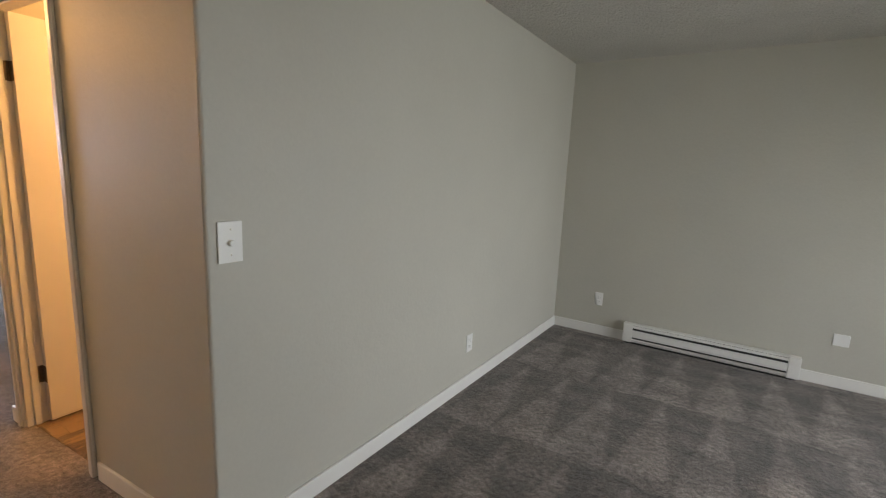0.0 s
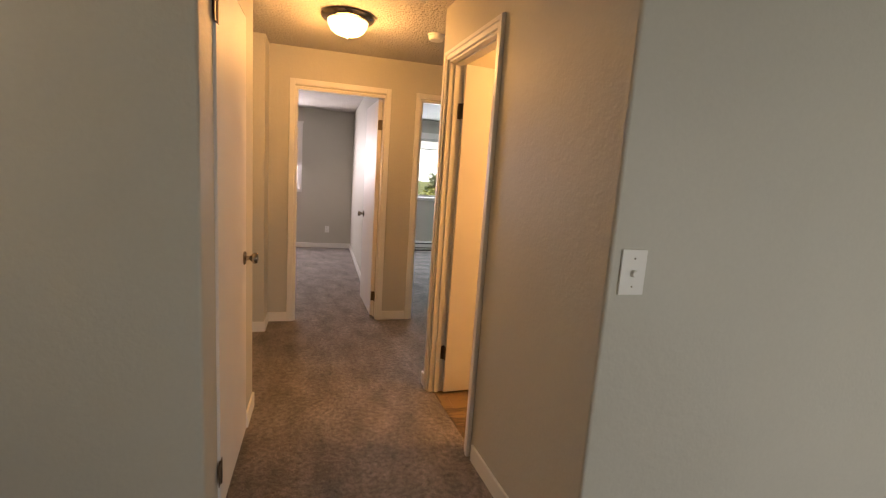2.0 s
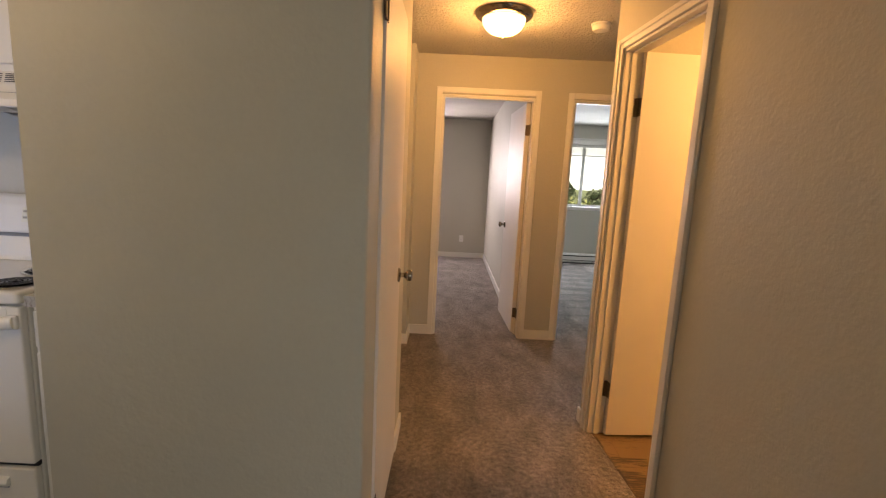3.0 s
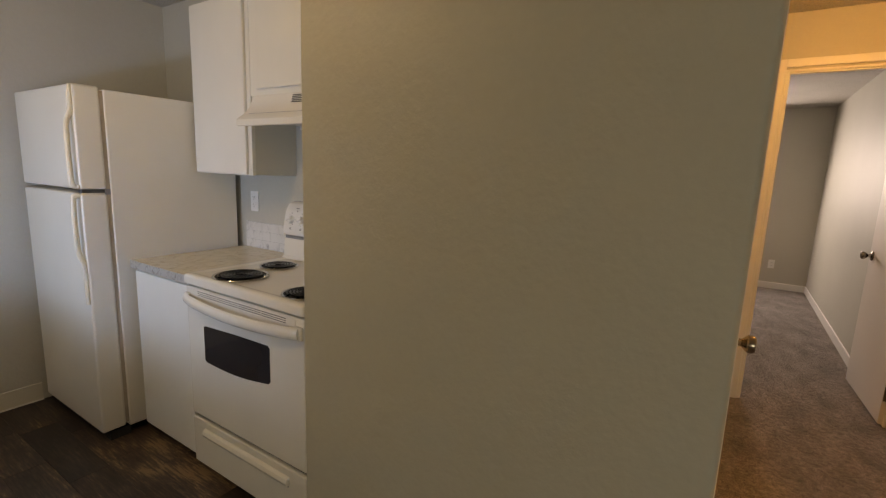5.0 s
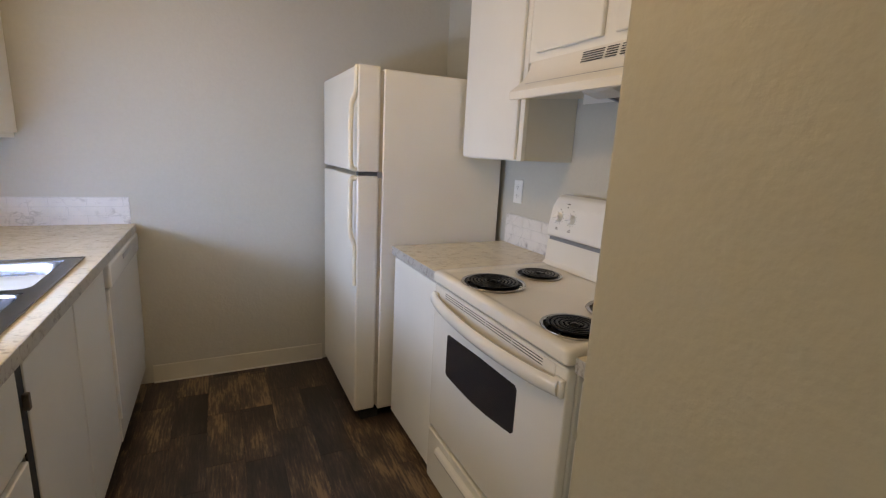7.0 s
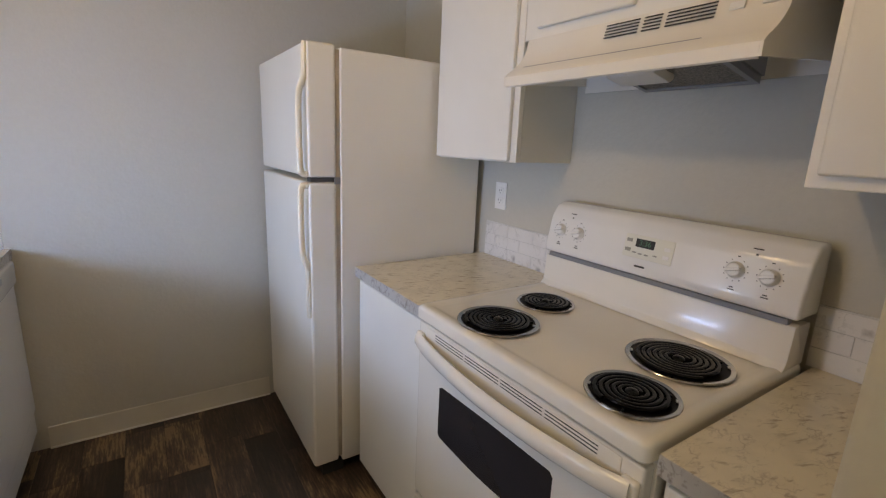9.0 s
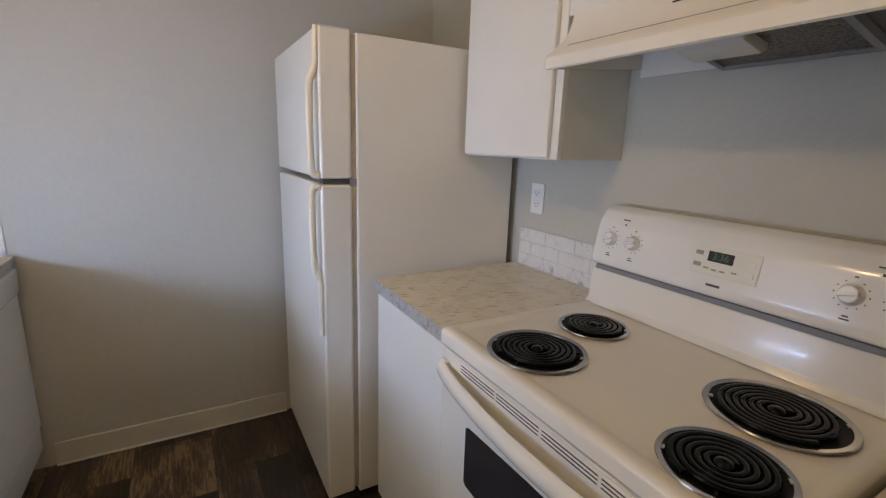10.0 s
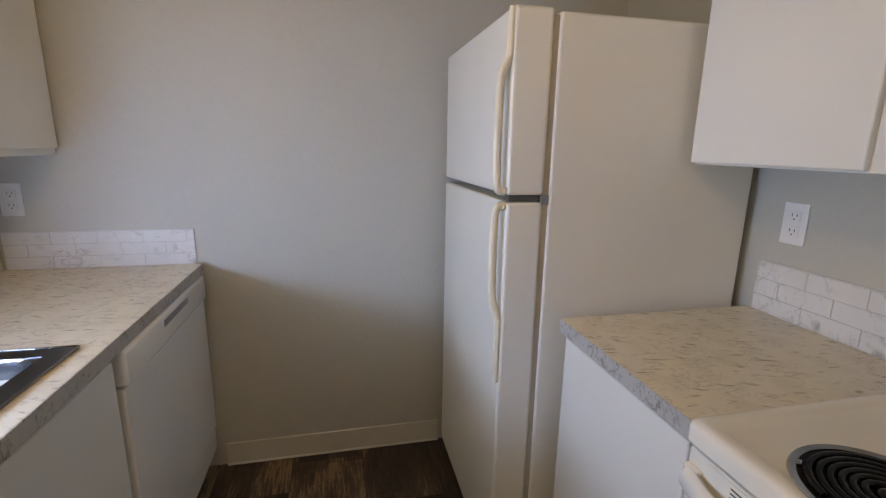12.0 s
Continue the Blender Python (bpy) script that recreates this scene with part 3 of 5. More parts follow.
# ---- windows ----
def window_unit(name, x, room, y0, y1, z0, z1, label, blind=None, slats=False, grid_y=None):
    """A slider window in a wall that faces along x; room is +1 when the room lies towards +x."""
    w = thing(name, (x, (y0 + y1) / 2, z0), label, "window")
    w["kind"] = "structure"
    cas = bmesh.new()
    a, b = sorted((x, x + room * 0.016))
    for q in ((y0 - 0.075, y0, z0 - 0.06, z1 + 0.08), (y1, y1 + 0.075, z0 - 0.06, z1 + 0.08), (y0, y1, z1, z1 + 0.08), (y0, y1, z0 - 0.06, z0 - 0.02)):
        box(a, b, *q, 0.003, 1, cas)
    part("window_casing", cas, TRIM, w)
    head = bmesh.new()
    a, b = sorted((x, x + room * 0.022))
    box(a, b, y0 - 0.09, y1 + 0.09, z1 + 0.08, z1 + 0.105, 0.003, 1, head)
    part("head_cap", head, TRIM, w)
    a, b = sorted((x - room * 0.10, x + room * 0.045))
    part("window_sill", box(a, b, y0 - 0.02 if y1 - y0 < 1.3 else y0 - 0.05, y1 + 0.05, z0 - 0.02, z0, 0.004), TRIM, w)
    fx = x - room * 0.09
    a, b = sorted((fx, fx - room * 0.045))
    fr = bmesh.new()
    for q in ((y0, y0 + 0.035, z0, z1), (y1 - 0.035, y1, z0, z1), (y0 + 0.035, y1 - 0.035, z0, z0 + 0.035), (y0 + 0.035, y1 - 0.035, z1 - 0.035, z1)):
        box(a, b, *q, 0.003, 1, fr)
    part("window_frame", fr, VINYL, w)
    mid = (y0 + y1) / 2
    part("meeting_rail", box(a, b, mid - 0.025, mid + 0.025, z0 + 0.035, z1 - 0.035, 0.003), VINYL, w)
    gx = (a + b) / 2
    for p, q in ((y0 + 0.035, mid - 0.025), (mid + 0.025, y1 - 0.035)):
        pane = part("pane", box(gx - 0.002, gx + 0.002, p, q, z0 + 0.035, z1 - 0.035), GLASS, w)
        pane.visible_shadow = False
    if blind is not None:
        shade = tagged(thing(name.replace("window", "") + "blind", (x - room * 0.03, mid, z1), "white slatted window blind with a head rail", "blind"), kind="")
        bx = x - room * 0.045
        part("head_rail", box(bx - 0.02, bx + 0.02, y0 + 0.01, y1 - 0.01, z1 - 0.045, z1 - 0.001, 0.003), BLIND, shade)
        z = z1 - 0.06
        pitch = 0.042 if slats else 0.012
        low = blind
        tilt = 0.014 if slats else 0.001
        k = 0
        mesh = None
        while z > low + 0.03:
            sb = prism([(bx - 0.022, z - tilt), (bx + 0.022, z + tilt), (bx + 0.022, z + tilt + 0.0025), (bx - 0.022, z - tilt + 0.0025)], "y", y0 + 0.015, y1 - 0.015)
            if mesh is None:
                first = part("slat", sb, BLIND, shade)
                mesh, z_first = first.data, z
            else:
                sb.free()
                s = new("slat", mesh)
                s.parent = shade
                s.location = (0, 0, z - z_first)
            z -= pitch
            k += 1
        part("bottom_rail", box(bx - 0.022, bx + 0.022, y0 + 0.012, y1 - 0.012, low, low + 0.022, 0.003), BLIND, shade)
        for yy in (y0 + 0.15, y1 - 0.15):
            part("lift_cord", cyl((bx + room * 0.024, yy, (z1 + low) / 2), (0, 0, 1), 0.001, z1 - low - 0.02, segs=6), BLIND, shade)
    return w


window_unit("bedroom_window", -9.90, 1, -2.85, -1.72, 1.02, 2.03, "white vinyl slider window in a white wooden casing with a lowered blind", 1.05, True)
window_unit("second_bedroom_window", -9.90, 1, -0.02, 1.68, 0.985, 2.03, "white vinyl slider window in a white wooden casing with a raised blind", 1.84)
window_unit("kitchen_window", -1.66, -1, -4.30, -3.20, 1.05, 2.03, "white vinyl slider window over the kitchen sink", 1.115, True)
window_unit("living_window", 1.30, -1, 0.25, 2.25, 0.12, 2.15, "large white vinyl window of the living room")


# ---- doors ----
def lever(parent, x, y, z, out, toward, mat=NICKEL):
    """Round rose and knob; out: unit vector away from the leaf."""
    o = Vector(out)
    c = Vector((x, y, z))
    rose = lathe([(0, 0.0), (0.032, 0.0), (0.033, 0.004), (0.028, 0.009), (0.012, 0.012), (0, 0.012)], c, out, 28)
    part("rose", rose, mat, parent, smooth=True)
    knob = lathe([(0, 0.010), (0.011, 0.010), (0.011, 0.026), (0.016, 0.032), (0.025, 0.040), (0.0265, 0.052), (0.023, 0.061), (0.012, 0.064), (0, 0.064)], c, out, 28)
    part("knob", knob, mat, parent, smooth=True)


def hinge(parent, x, y, z, axis="x", mat=BRONZE):
    """A butt hinge: two leaves and the knuckle. axis: across which the leaves lie."""
    h = part("hinge", cyl((x, y, z), (0, 0, 1), 0.006, 0.09, segs=12), mat, parent, "dark bronze butt hinge")
    for s in (-1, 1):
        a, b = sorted((0.002 * s, 0.030 * s))
        if axis == "x":
            leaf = box(x + a, x + b, y - 0.0015, y + 0.0015, z - 0.044, z + 0.044)
        else:
            leaf = box(x - 0.0015, x + 0.0015, y + a, y + b, z - 0.044, z + 0.044)
        part("hinge_leaf", leaf, mat, h)
    return h


cd = thing("closet_door", (-3.41, -1.70, 0.0), "plain white flush closet door with a satin knob, closed", "door")
part("door_leaf", box(-4.032, -3.408, -1.700, -1.660, 0.012, 2.025, 0.002), DOOR, cd)
lever(cd, -3.965, -1.660, 0.93, (0, 1, 0), -1)
for z in (0.20, 1.87):
    hinge(cd, -3.402, -1.658, z, "x")
part("latch_plate", box(-4.0335, -4.0315, -1.692, -1.668, 0.90, 0.96), NICKEL, cd)

bdoor = thing("bath_door", (JX0 + 0.03, WB + 0.10, 0.0), "plain white flush bathroom door standing open against the jamb", "door")
part("door_leaf", box(JX0 + 0.020, JX0 + 0.055, WB + 0.085, WB + 0.725, 0.012, 2.02, 0.002), DOOR, bdoor)
lever(bdoor, JX0 + 0.055, WB + 0.665, 0.93, (1, 0, 0), 1)
for z in (0.267, 1.762):
    h = part("hinge", cyl((JX0 + 0.017, WB + 0.078, z), (0, 0, 1), 0.006, 0.09, segs=12), BRONZE, bdoor, "dark bronze butt hinge")
    part("hinge_leaf", box(JX0 + 0.0145, JX0 + 0.0165, WB + 0.042, WB + 0.076, z - 0.044, z + 0.044), BRONZE, h)
    part("hinge_leaf", box(JX0 + 0.020, JX0 + 0.052, WB + 0.0825, WB + 0.0845, z - 0.044, z + 0.044), BRONZE, h)
skewed(bdoor)


def swung_door(name, hx, hy, length, angle, label, knob_side, low=0.20, high=1.80):
    """A leaf hinged at (hx, hy), built along -x and then turned about its hinge."""
    d = thing(name, (0, 0, 0), label, "door")
    part("door_leaf", box(-length, 0, -0.035, 0, 0.012, 2.025, 0.002), DOOR, d)
    for s, yy in ((1, 0.0), (-1, -0.035)):
        lever(d, -length + 0.065, yy, 0.93, (0, s, 0), 1)
    part("latch_plate", box(-length - 0.001, -length + 0.001, -0.028, -0.006, 0.90, 0.96), NICKEL, d)
    for z in (low, high):
        h = part("hinge", cyl((0.008, -0.002, z), (0, 0, 1), 0.006, 0.09, segs=12), BRONZE, d, "dark bronze butt hinge")
        part("hinge_leaf", box(0.0005, 0.0025, -0.032, -0.003, z - 0.044, z + 0.044), BRONZE, h)
    d.matrix_basis = pose(hx, hy, 0, 0, 0, angle)
    return d


swung_door("bedroom_door", -5.948, -0.800, 0.72, 3.0, "plain white flush bedroom door standing open beside the wall", 1)
swung_door("second_bedroom_door", -5.948, -0.457, 0.72, -3.0, "plain white flush bedroom door standing wide open", 1)
for yy, name in ((-0.8005, "bedroom_jamb_hinge"), ):
    for z in (0.20, 1.80):
        tagged(part(name, box(-5.925, -5.895, yy - 0.0005, yy + 0.0015, z - 0.044, z + 0.044), BRONZE), "dark bronze hinge leaf let into the white jamb", "hinge")

# ---- plates, sockets, small wall things ----
def outlet(name, at, normal, label="white duplex electric outlet on the painted wall", w=0.07, h=0.115, blank=False):
    n = Vector(normal)
    side = Vector((0, 0, 1)).cross(n)
    o = thing(name, at, label, "electric outlet")

    def slab(cx, cz, ww, hh, d0, d1, bev=0.0):
        bm = box(-ww / 2, ww / 2, -hh / 2, hh / 2, d0, d1, bev, 2)
        m = Matrix((side.to_4d(), Vector((0, 0, 1, 0)), n.to_4d(), Vector((0, 0, 0, 1)))).transposed()
        m[3][0] = m[3][1] = m[3][2] = 0
        c = Vector(at) + side * cx + Vector((0, 0, cz))
        m.translation = c
        bm.transform(m)
        return bm

    part("cover_plate", slab(0, 0, w, h, 0.0005, 0.006, 0.0018), PLATE, o)
    if blank:
        return o
    for cz in (-0.021, 0.021):
        part("socket", slab(0, cz, 0.034, 0.028, 0.006, 0.0085, 0.001), PLATE, o)
        for cx in (-0.007, 0.007):
            part("slot", slab(cx, cz + 0.003, 0.002, 0.008, 0.0085, 0.0089), SLOT, o)
        part("ground_hole", slab(0, cz - 0.008, 0.004, 0.004, 0.0085, 0.0089), SLOT, o)
    return o


outlet("outlet", (-2.40, LRY, 0.325), (0, -1, 0), "white duplex outlet on the living room wall above the baseboard")
outlet("cable_plate", (-0.735, LRY, 0.345), (0, -1, 0), "white blank cover plate beside the baseboard heater", 0.09, 0.085, True)
outlet("wall_plate", (LRX, 1.205, 0.30), (1, 0, 0), "white duplex outlet painted over on the grey wall", 0.07, 0.115)
outlet("bedroom_outlet", (-9.90, -1.205, 0.33), (1, 0, 0), "white duplex outlet on the bedroom wall")
outlet("counter_outlet", (-4.07, -4.040, 1.178), (1, 0, 0), "white duplex outlet above the counter beside the refrigerator")
outlet("sink_outlet", (-1.725, -4.94, 1.16), (0, 1, 0), "white duplex outlet above the marble backsplash")

dim = thing("dimmer_switch", (LRX, -0.419, 1.134), "white wall plate with a small round dimmer knob", "light switch")
part("cover_plate", box(LRX + 0.0005, LRX + 0.007, -0.463, -0.378, 1.067, 1.203, 0.002), PLATE, dim)
part("dimmer_knob", lathe([(0, 0), (0.011, 0), (0.010, 0.010), (0.0085, 0.012), (0, 0.012)], (LRX + 0.007, -0.420, 1.132), (1, 0, 0), 20), PLATE, dim, "", True)
for z in (1.092, 1.176):
    part("screw", cyl((LRX + 0.0074, -0.420, z), (1, 0, 0), 0.0028, 0.0012, segs=10), NICKEL, dim)

sm = thing("smoke_detector", (-4.98, -0.42, H), "small round white smoke detector on the hall ceiling", "smoke detector")
part("mount_ring", lathe([(0, 0), (0.062, 0), (0.062, -0.012), (0, -0.012)], (-4.98, -0.56, H), (0, 0, 1), 32), PLATE, sm, "", True)
part("detector_body", lathe([(0.055, -0.012), (0.054, -0.030), (0.046, -0.040), (0.020, -0.043), (0, -0.043)], (-4.98, -0.56, H), (0, 0, 1), 32), PLATE, sm, "", True)

lamp = thing("ceiling_light", (-4.86, -1.175, H), "round flush ceiling light with bronze rim and lit frosted bowl", "ceiling light")
part("rim", lathe([(0, 0), (0.165, 0), (0.172, -0.010), (0.168, -0.022), (0.155, -0.032), (0.140, -0.040), (0.128, -0.040), (0.126, -0.020), (0, -0.020)], (-4.86, -1.175, H), (0, 0, 1), 48), NICKEL, lamp, "brushed bronze rim", True)
bowl = part("bowl", lathe([(0.128, -0.036), (0.125, -0.060), (0.108, -0.090), (0.078, -0.112), (0.040, -0.124), (0, -0.127)], (-4.86, -1.175, H), (0, 0, 1), 48), GLOW, lamp, "frosted glass bowl, lit", True)
bowl.visible_shadow = False
part("finial", lathe([(0, -0.124), (0.010, -0.126), (0.012, -0.132), (0.006, -0.140), (0, -0.142)], (-4.86, -1.175, H), (0, 0, 1), 20), NICKEL, lamp, "", True)


def heater(name, at, length, along, out, label, h=0.175, d=0.062):
    """Electric baseboard heater: built along local x, its back on y = 0, facing -y."""
    t = thing(name, (0, 0, 0), label, "baseboard heater")
    L = length
    z0 = 0.018
    prof = [(0, z0), (0, h), (-0.018, h), (-0.030, h - 0.006), (-0.034, h - 0.030), (-0.020, h - 0.034), (-0.020, z0)]
    part("back_panel", prism([(0, z0), (0, h), (-0.006, h), (-0.006, z0)], "x", 0, L), HEATER, t)
    top = prism([(-0.006, h - 0.003), (-0.006, h), (-0.040, h - 0.004), (-d, h - 0.020), (-d, h - 0.032), (-d + 0.003, h - 0.032), (-d + 0.003, h - 0.022), (-0.038, h - 0.007)], "x", 0.075, L - 0.075)
    part("top_cover", top, HEATER, t)
    part("dark_slot", box(0.075, L - 0.075, -d + 0.009, -0.0062, z0 + 0.030, h - 0.012), SLOT, t)
    part("front_panel", prism([(-d, h - 0.052), (-d, z0 + 0.046), (-d + 0.004, z0 + 0.042), (-d + 0.007, z0 + 0.046), (-d + 0.007, h - 0.052)], "x", 0.075, L - 0.075), HEATER, t)
    part("lower_lip", prism([(-d - 0.002, z0 + 0.022), (-d + 0.004, z0 + 0.028), (-d + 0.012, z0), (-0.0062, z0), (-0.0062, z0 + 0.004), (-d + 0.008, z0 + 0.006)], "x", 0.075, L - 0.075), HEATER, t)
    for a, b in ((0, 0.075), (L - 0.075, L)):
        part("end_cap", box(a, b, -d - 0.002, -0.0062, z0 - 0.002, h + 0.001, 0.004), HEATER, t)
    part("foot", box(0.02, L - 0.02, -0.045, -0.01, 0.0, z0 - 0.002), SLOT, t)
    t.matrix_basis = Matrix.Translation(at) @ pose(0, 0, 0, 0, 0, along)
    return t


heater("baseboard_heater", (-2.155, LRY - 0.0135, 0.0), 1.22, 0, 1, "long white electric baseboard heater on the living room wall")
heater("bedroom_heater", (-9.8865, -0.02, 0.0), 1.5, 90, 1, "long white electric baseboard heater under the bedroom window")

# ---- kitchen: refrigerator ----
FX, FB, FY0, FY1, FT = -3.275, -3.385, -4.875, -4.165, 1.705
fr = thing("refrigerator", (-3.65, -4.52, 0.0), "white top-freezer refrigerator with cream handles beside the counter", "refrigerator")
part("cabinet_body", box(-4.035, FB - 0.010, FY0, FY1, 0.045, FT - 0.008, 0.006), FRIDGE, fr)
part("gasket", box(FB - 0.010, FB + 0.006, FY0 + 0.006, FY1 - 0.007, 0.07, FT - 0.016), SEAL, fr)
part("freezer_door", box(FB + 0.006, FX, FY0, FY1, 1.247, FT, 0.010, 3), FRIDGE, fr)
part("fridge_door", box(FB + 0.006, FX, FY0, FY1, 0.055, 1.228, 0.010, 3), FRIDGE, fr)
part("hinge_bracket", box(FB - 0.004, FX - 0.01, FY1 - 0.05, FY1 - 0.012, 1.230, 1.245), NEAR_BLACK, fr)
part("hinge_plate", box(FB - 0.008, FB + 0.014, FY1 - 0.004, FY1 + 0.001, 1.222, 1.248), GREY, fr)
part("toe_grille", box(-3.40, FX - 0.035, FY0 + 0.01, FY1 - 0.01, 0.0, 0.045), SLOT, fr)
hy = FY1 - 0.013


def handle(name, pts, r=0.0095):
    return part(name, tube(pts, r, 12, 1.25), CREAM, fr, "cream plastic handle", True)


def curve(points, n=8):
    """A smooth path through points."""
    out = []
    P = [Vector(p) for p in points]
    P = [P[0]] + P + [P[-1]]
    for i in range(1, len(P) - 2):
        for k in range(n):
            t = k / n
            a, b, c, d = P[i - 1], P[i], P[i + 1], P[i + 2]
            out.append(0.5 * ((2 * b) + (c - a) * t + (2 * a - 5 * b + 4 * c - d) * t * t + (3 * b - a - 3 * c + d) * t ** 3))
    out.append(P[-2])
    return out


handle("freezer_handle", curve([(FX - 0.002, hy, 1.700), (FX + 0.003, hy, 1.66), (FX + 0.004, hy, 1.60), (FX + 0.012, hy, 1.570), (FX + 0.022, hy, 1.545), (FX + 0.026, hy, 1.50), (FX + 0.027, hy, 1.40), (FX + 0.026, hy, 1.31), (FX + 0.024, hy, 1.275), (FX + 0.018, hy, 1.261), (FX, hy, 1.257)]))
handle("fridge_handle", curve([(FX, hy, 1.219), (FX + 0.018, hy, 1.216), (FX + 0.025, hy, 1.203), (FX + 0.027, hy, 1.16), (FX + 0.027, hy, 1.08), (FX + 0.026, hy, 1.00), (FX + 0.022, hy, 0.955), (FX + 0.012, hy, 0.925), (FX + 0.005, hy, 0.895), (FX + 0.004, hy, 0.80), (FX + 0.002, hy, 0.715)]))
part("handle_screw", cyl((FX + 0.0075, hy - 0.010, 1.668), (1, 0, 0), 0.005, 0.002, segs=12), GREY, fr)
for z0, z1 in ((1.585, 1.700), (1.250, 1.268), (1.210, 1.226), (0.712, 0.905)):
    part("handle_mount", box(FX - 0.001, FX + 0.008, hy - 0.011, hy + 0.011, z0, z1, 0.003), CREAM, fr)

# ---- kitchen: west counter, stove, hood, cabinets ----
CW, CZ = -3.441, 0.907
SY0, SY1 = -3.642, -2.884


def countertop(name, x0, x1, y0, y1, front, label, hole=None):
    c = thing(name, ((x0 + x1) / 2, (y0 + y1) / 2, CZ - 0.04), label, "countertop")
    bm = bmesh.new()
    if hole is None:
        box(x0, x1, y0, y1, CZ - 0.038, CZ, bm=bm)
    else:
        hx0, hx1, hy0, hy1 = hole
        rings = [[bm.verts.new((px, py, pz)) for px, py in ring] for pz in (CZ - 0.038, CZ) for ring in (((x0, y0), (x1, y0), (x1, y1), (x0, y1)), ((hx0, hy0), (hx1, hy0), (hx1, hy1), (hx0, hy1)))]
        lo_out, lo_in, hi_out, hi_in = rings
        for i in range(4):
            j = (i + 1) % 4
            bm.faces.new((hi_out[i], hi_out[j], hi_in[j], hi_in[i]))
            bm.faces.new((lo_out[i], lo_in[i], lo_in[j], lo_out[j]))
            bm.faces.new((lo_out[i], lo_out[j], hi_out[j], hi_out[i]))
            bm.faces.new((lo_in[i], hi_in[i], hi_in[j], lo_in[j]))
        bmesh.ops.recalc_face_normals(bm, faces=bm.faces[:])
    part("surface", bm, LAMINATE, c)
    fx = x1 if front > 0 else x0
    a, b = sorted((fx, fx + front * 0.0025))
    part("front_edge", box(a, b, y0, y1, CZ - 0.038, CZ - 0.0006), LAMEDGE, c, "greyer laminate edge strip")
    return c


countertop("west_countertop", -4.068, CW - 0.0025, -4.140, SY0 - 0.003, 1, "white marble-look laminate countertop between refrigerator and stove")
countertop("short_countertop", -4.068, CW - 0.0025, SY1 + 0.010, -2.622, 1, "white marble-look laminate countertop beside the stove")


def base_cabinet(name, x_back, x_front, y0, y1, front, doors, label, drawers=()):
    """front: +1 opens towards +x. doors: (y0, y1, z0, z1)."""
    c = thing(name, ((x_back + x_front) / 2, (y0 + y1) / 2, 0.0), label, "base cabinet")
    f = x_front - front * 0.02
    a, b = sorted((x_back, f))
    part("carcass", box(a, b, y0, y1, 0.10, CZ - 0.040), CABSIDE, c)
    # Toe kick near-black: the shade under the cabinet is in its colour.
    a, b = sorted((x_back, f - front * 0.05))
    part("toe_kick", box(a, b, y0 + 0.002, y1 - 0.002, 0.0, 0.10), NEAR_BLACK, c)
    a, b = sorted((f, x_front - front * 0.016))
    part("face_frame", box(a, b, y0, y1, 0.10, CZ - 0.040, 0.001, 1), CABINET, c)
    a, b = sorted((x_front - front * 0.016, x_front))
    for q in doors:
        part("cabinet_door", box(a, b, *q, 0.004), CABINET, c)
    for q in drawers:
        part("drawer_front", box(a, b, *q, 0.004), CABINET, c)
    return c


base_cabinet("base_cabinet", -4.066, CW - 0.012, -4.132, SY0 - 0.006, 1, [(-4.124, SY0 - 0.012, 0.055, CZ - 0.050)], "white slab-door base cabinet between refrigerator and stove")
base_cabinet("base_cabinet", -4.066, CW - 0.012, SY1 + 0.014, -2.624, 1, [(SY1 + 0.024, -2.630, 0.11, 0.70)], "narrow white base cabinet with a drawer beside the stove", [(SY1 + 0.024, -2.630, 0.72, CZ - 0.055)])


def tiles_x(name, x, face, y0, y1, z0, rows, label, length=0.15, height=0.0455):
    """Backsplash tiles on a wall facing along x."""
    s = thing(name, (x, (y0 + y1) / 2, z0), label, "backsplash")
    a, b = sorted((x, x + face * 0.006))
    part("backing", box(a, b, y0, y1, z0, z0 + rows * height + 0.002), GROUT, s)
    for r in range(rows):
        y = y0 - (length * 0.5 if r % 2 else 0.0)
        while y < y1 - 0.004:
            p, q = max(y, y0) + 0.0010, min(y + length, y1) - 0.0010
            if q - p > 0.01:
                a, b = sorted((x + face * 0.006, x + face * 0.0085))
                part("tile", box(a, b, p, q, z0 + r * height + 0.0011, z0 + (r + 1) * height - 0.0011), TILE, s)
            y += length
    return s


def tiles_y(name, y, x0, x1, z0, rows, label, length=0.15, height=0.0455):
    s = thing(name, ((x0 + x1) / 2, y, z0), label, "backsplash")
    part("backing", box(x0, x1, y, y + 0.006, z0, z0 + rows * height + 0.002), GROUT, s)
    for r in range(rows):
        x = x1 + (length * 0.5 if r % 2 else 0.0)
        while x > x0 + 0.004:
            p, q = max(x - length, x0) + 0.0010, min(x, x1) - 0.0010
            if q - p > 0.01:
                part("tile", box(p, q, y + 0.006, y + 0.0085, z0 + r * height + 0.0011, z0 + (r + 1) * height - 0.0011), TILE, s)
            x -= length
    return s


tiles_x("backsplash", -4.07, 1, -4.123, SY0 + 0.004, CZ, 3, "low marble-look tile backsplash behind the small counter", height=0.050)
tiles_x("backsplash", -4.07, 1, SY1 - 0.004, -2.622, CZ, 3, "low marble-look tile backsplash beside the stove", height=0.050)
tiles_y("backsplash", -4.94, -2.300, -1.674, CZ, 3, "low marble-look tile backsplash behind the sink counter")
tiles_x("backsplash", -1.66, -1, -4.92, -2.74, CZ, 3, "low marble-look tile backsplash under the kitchen window")

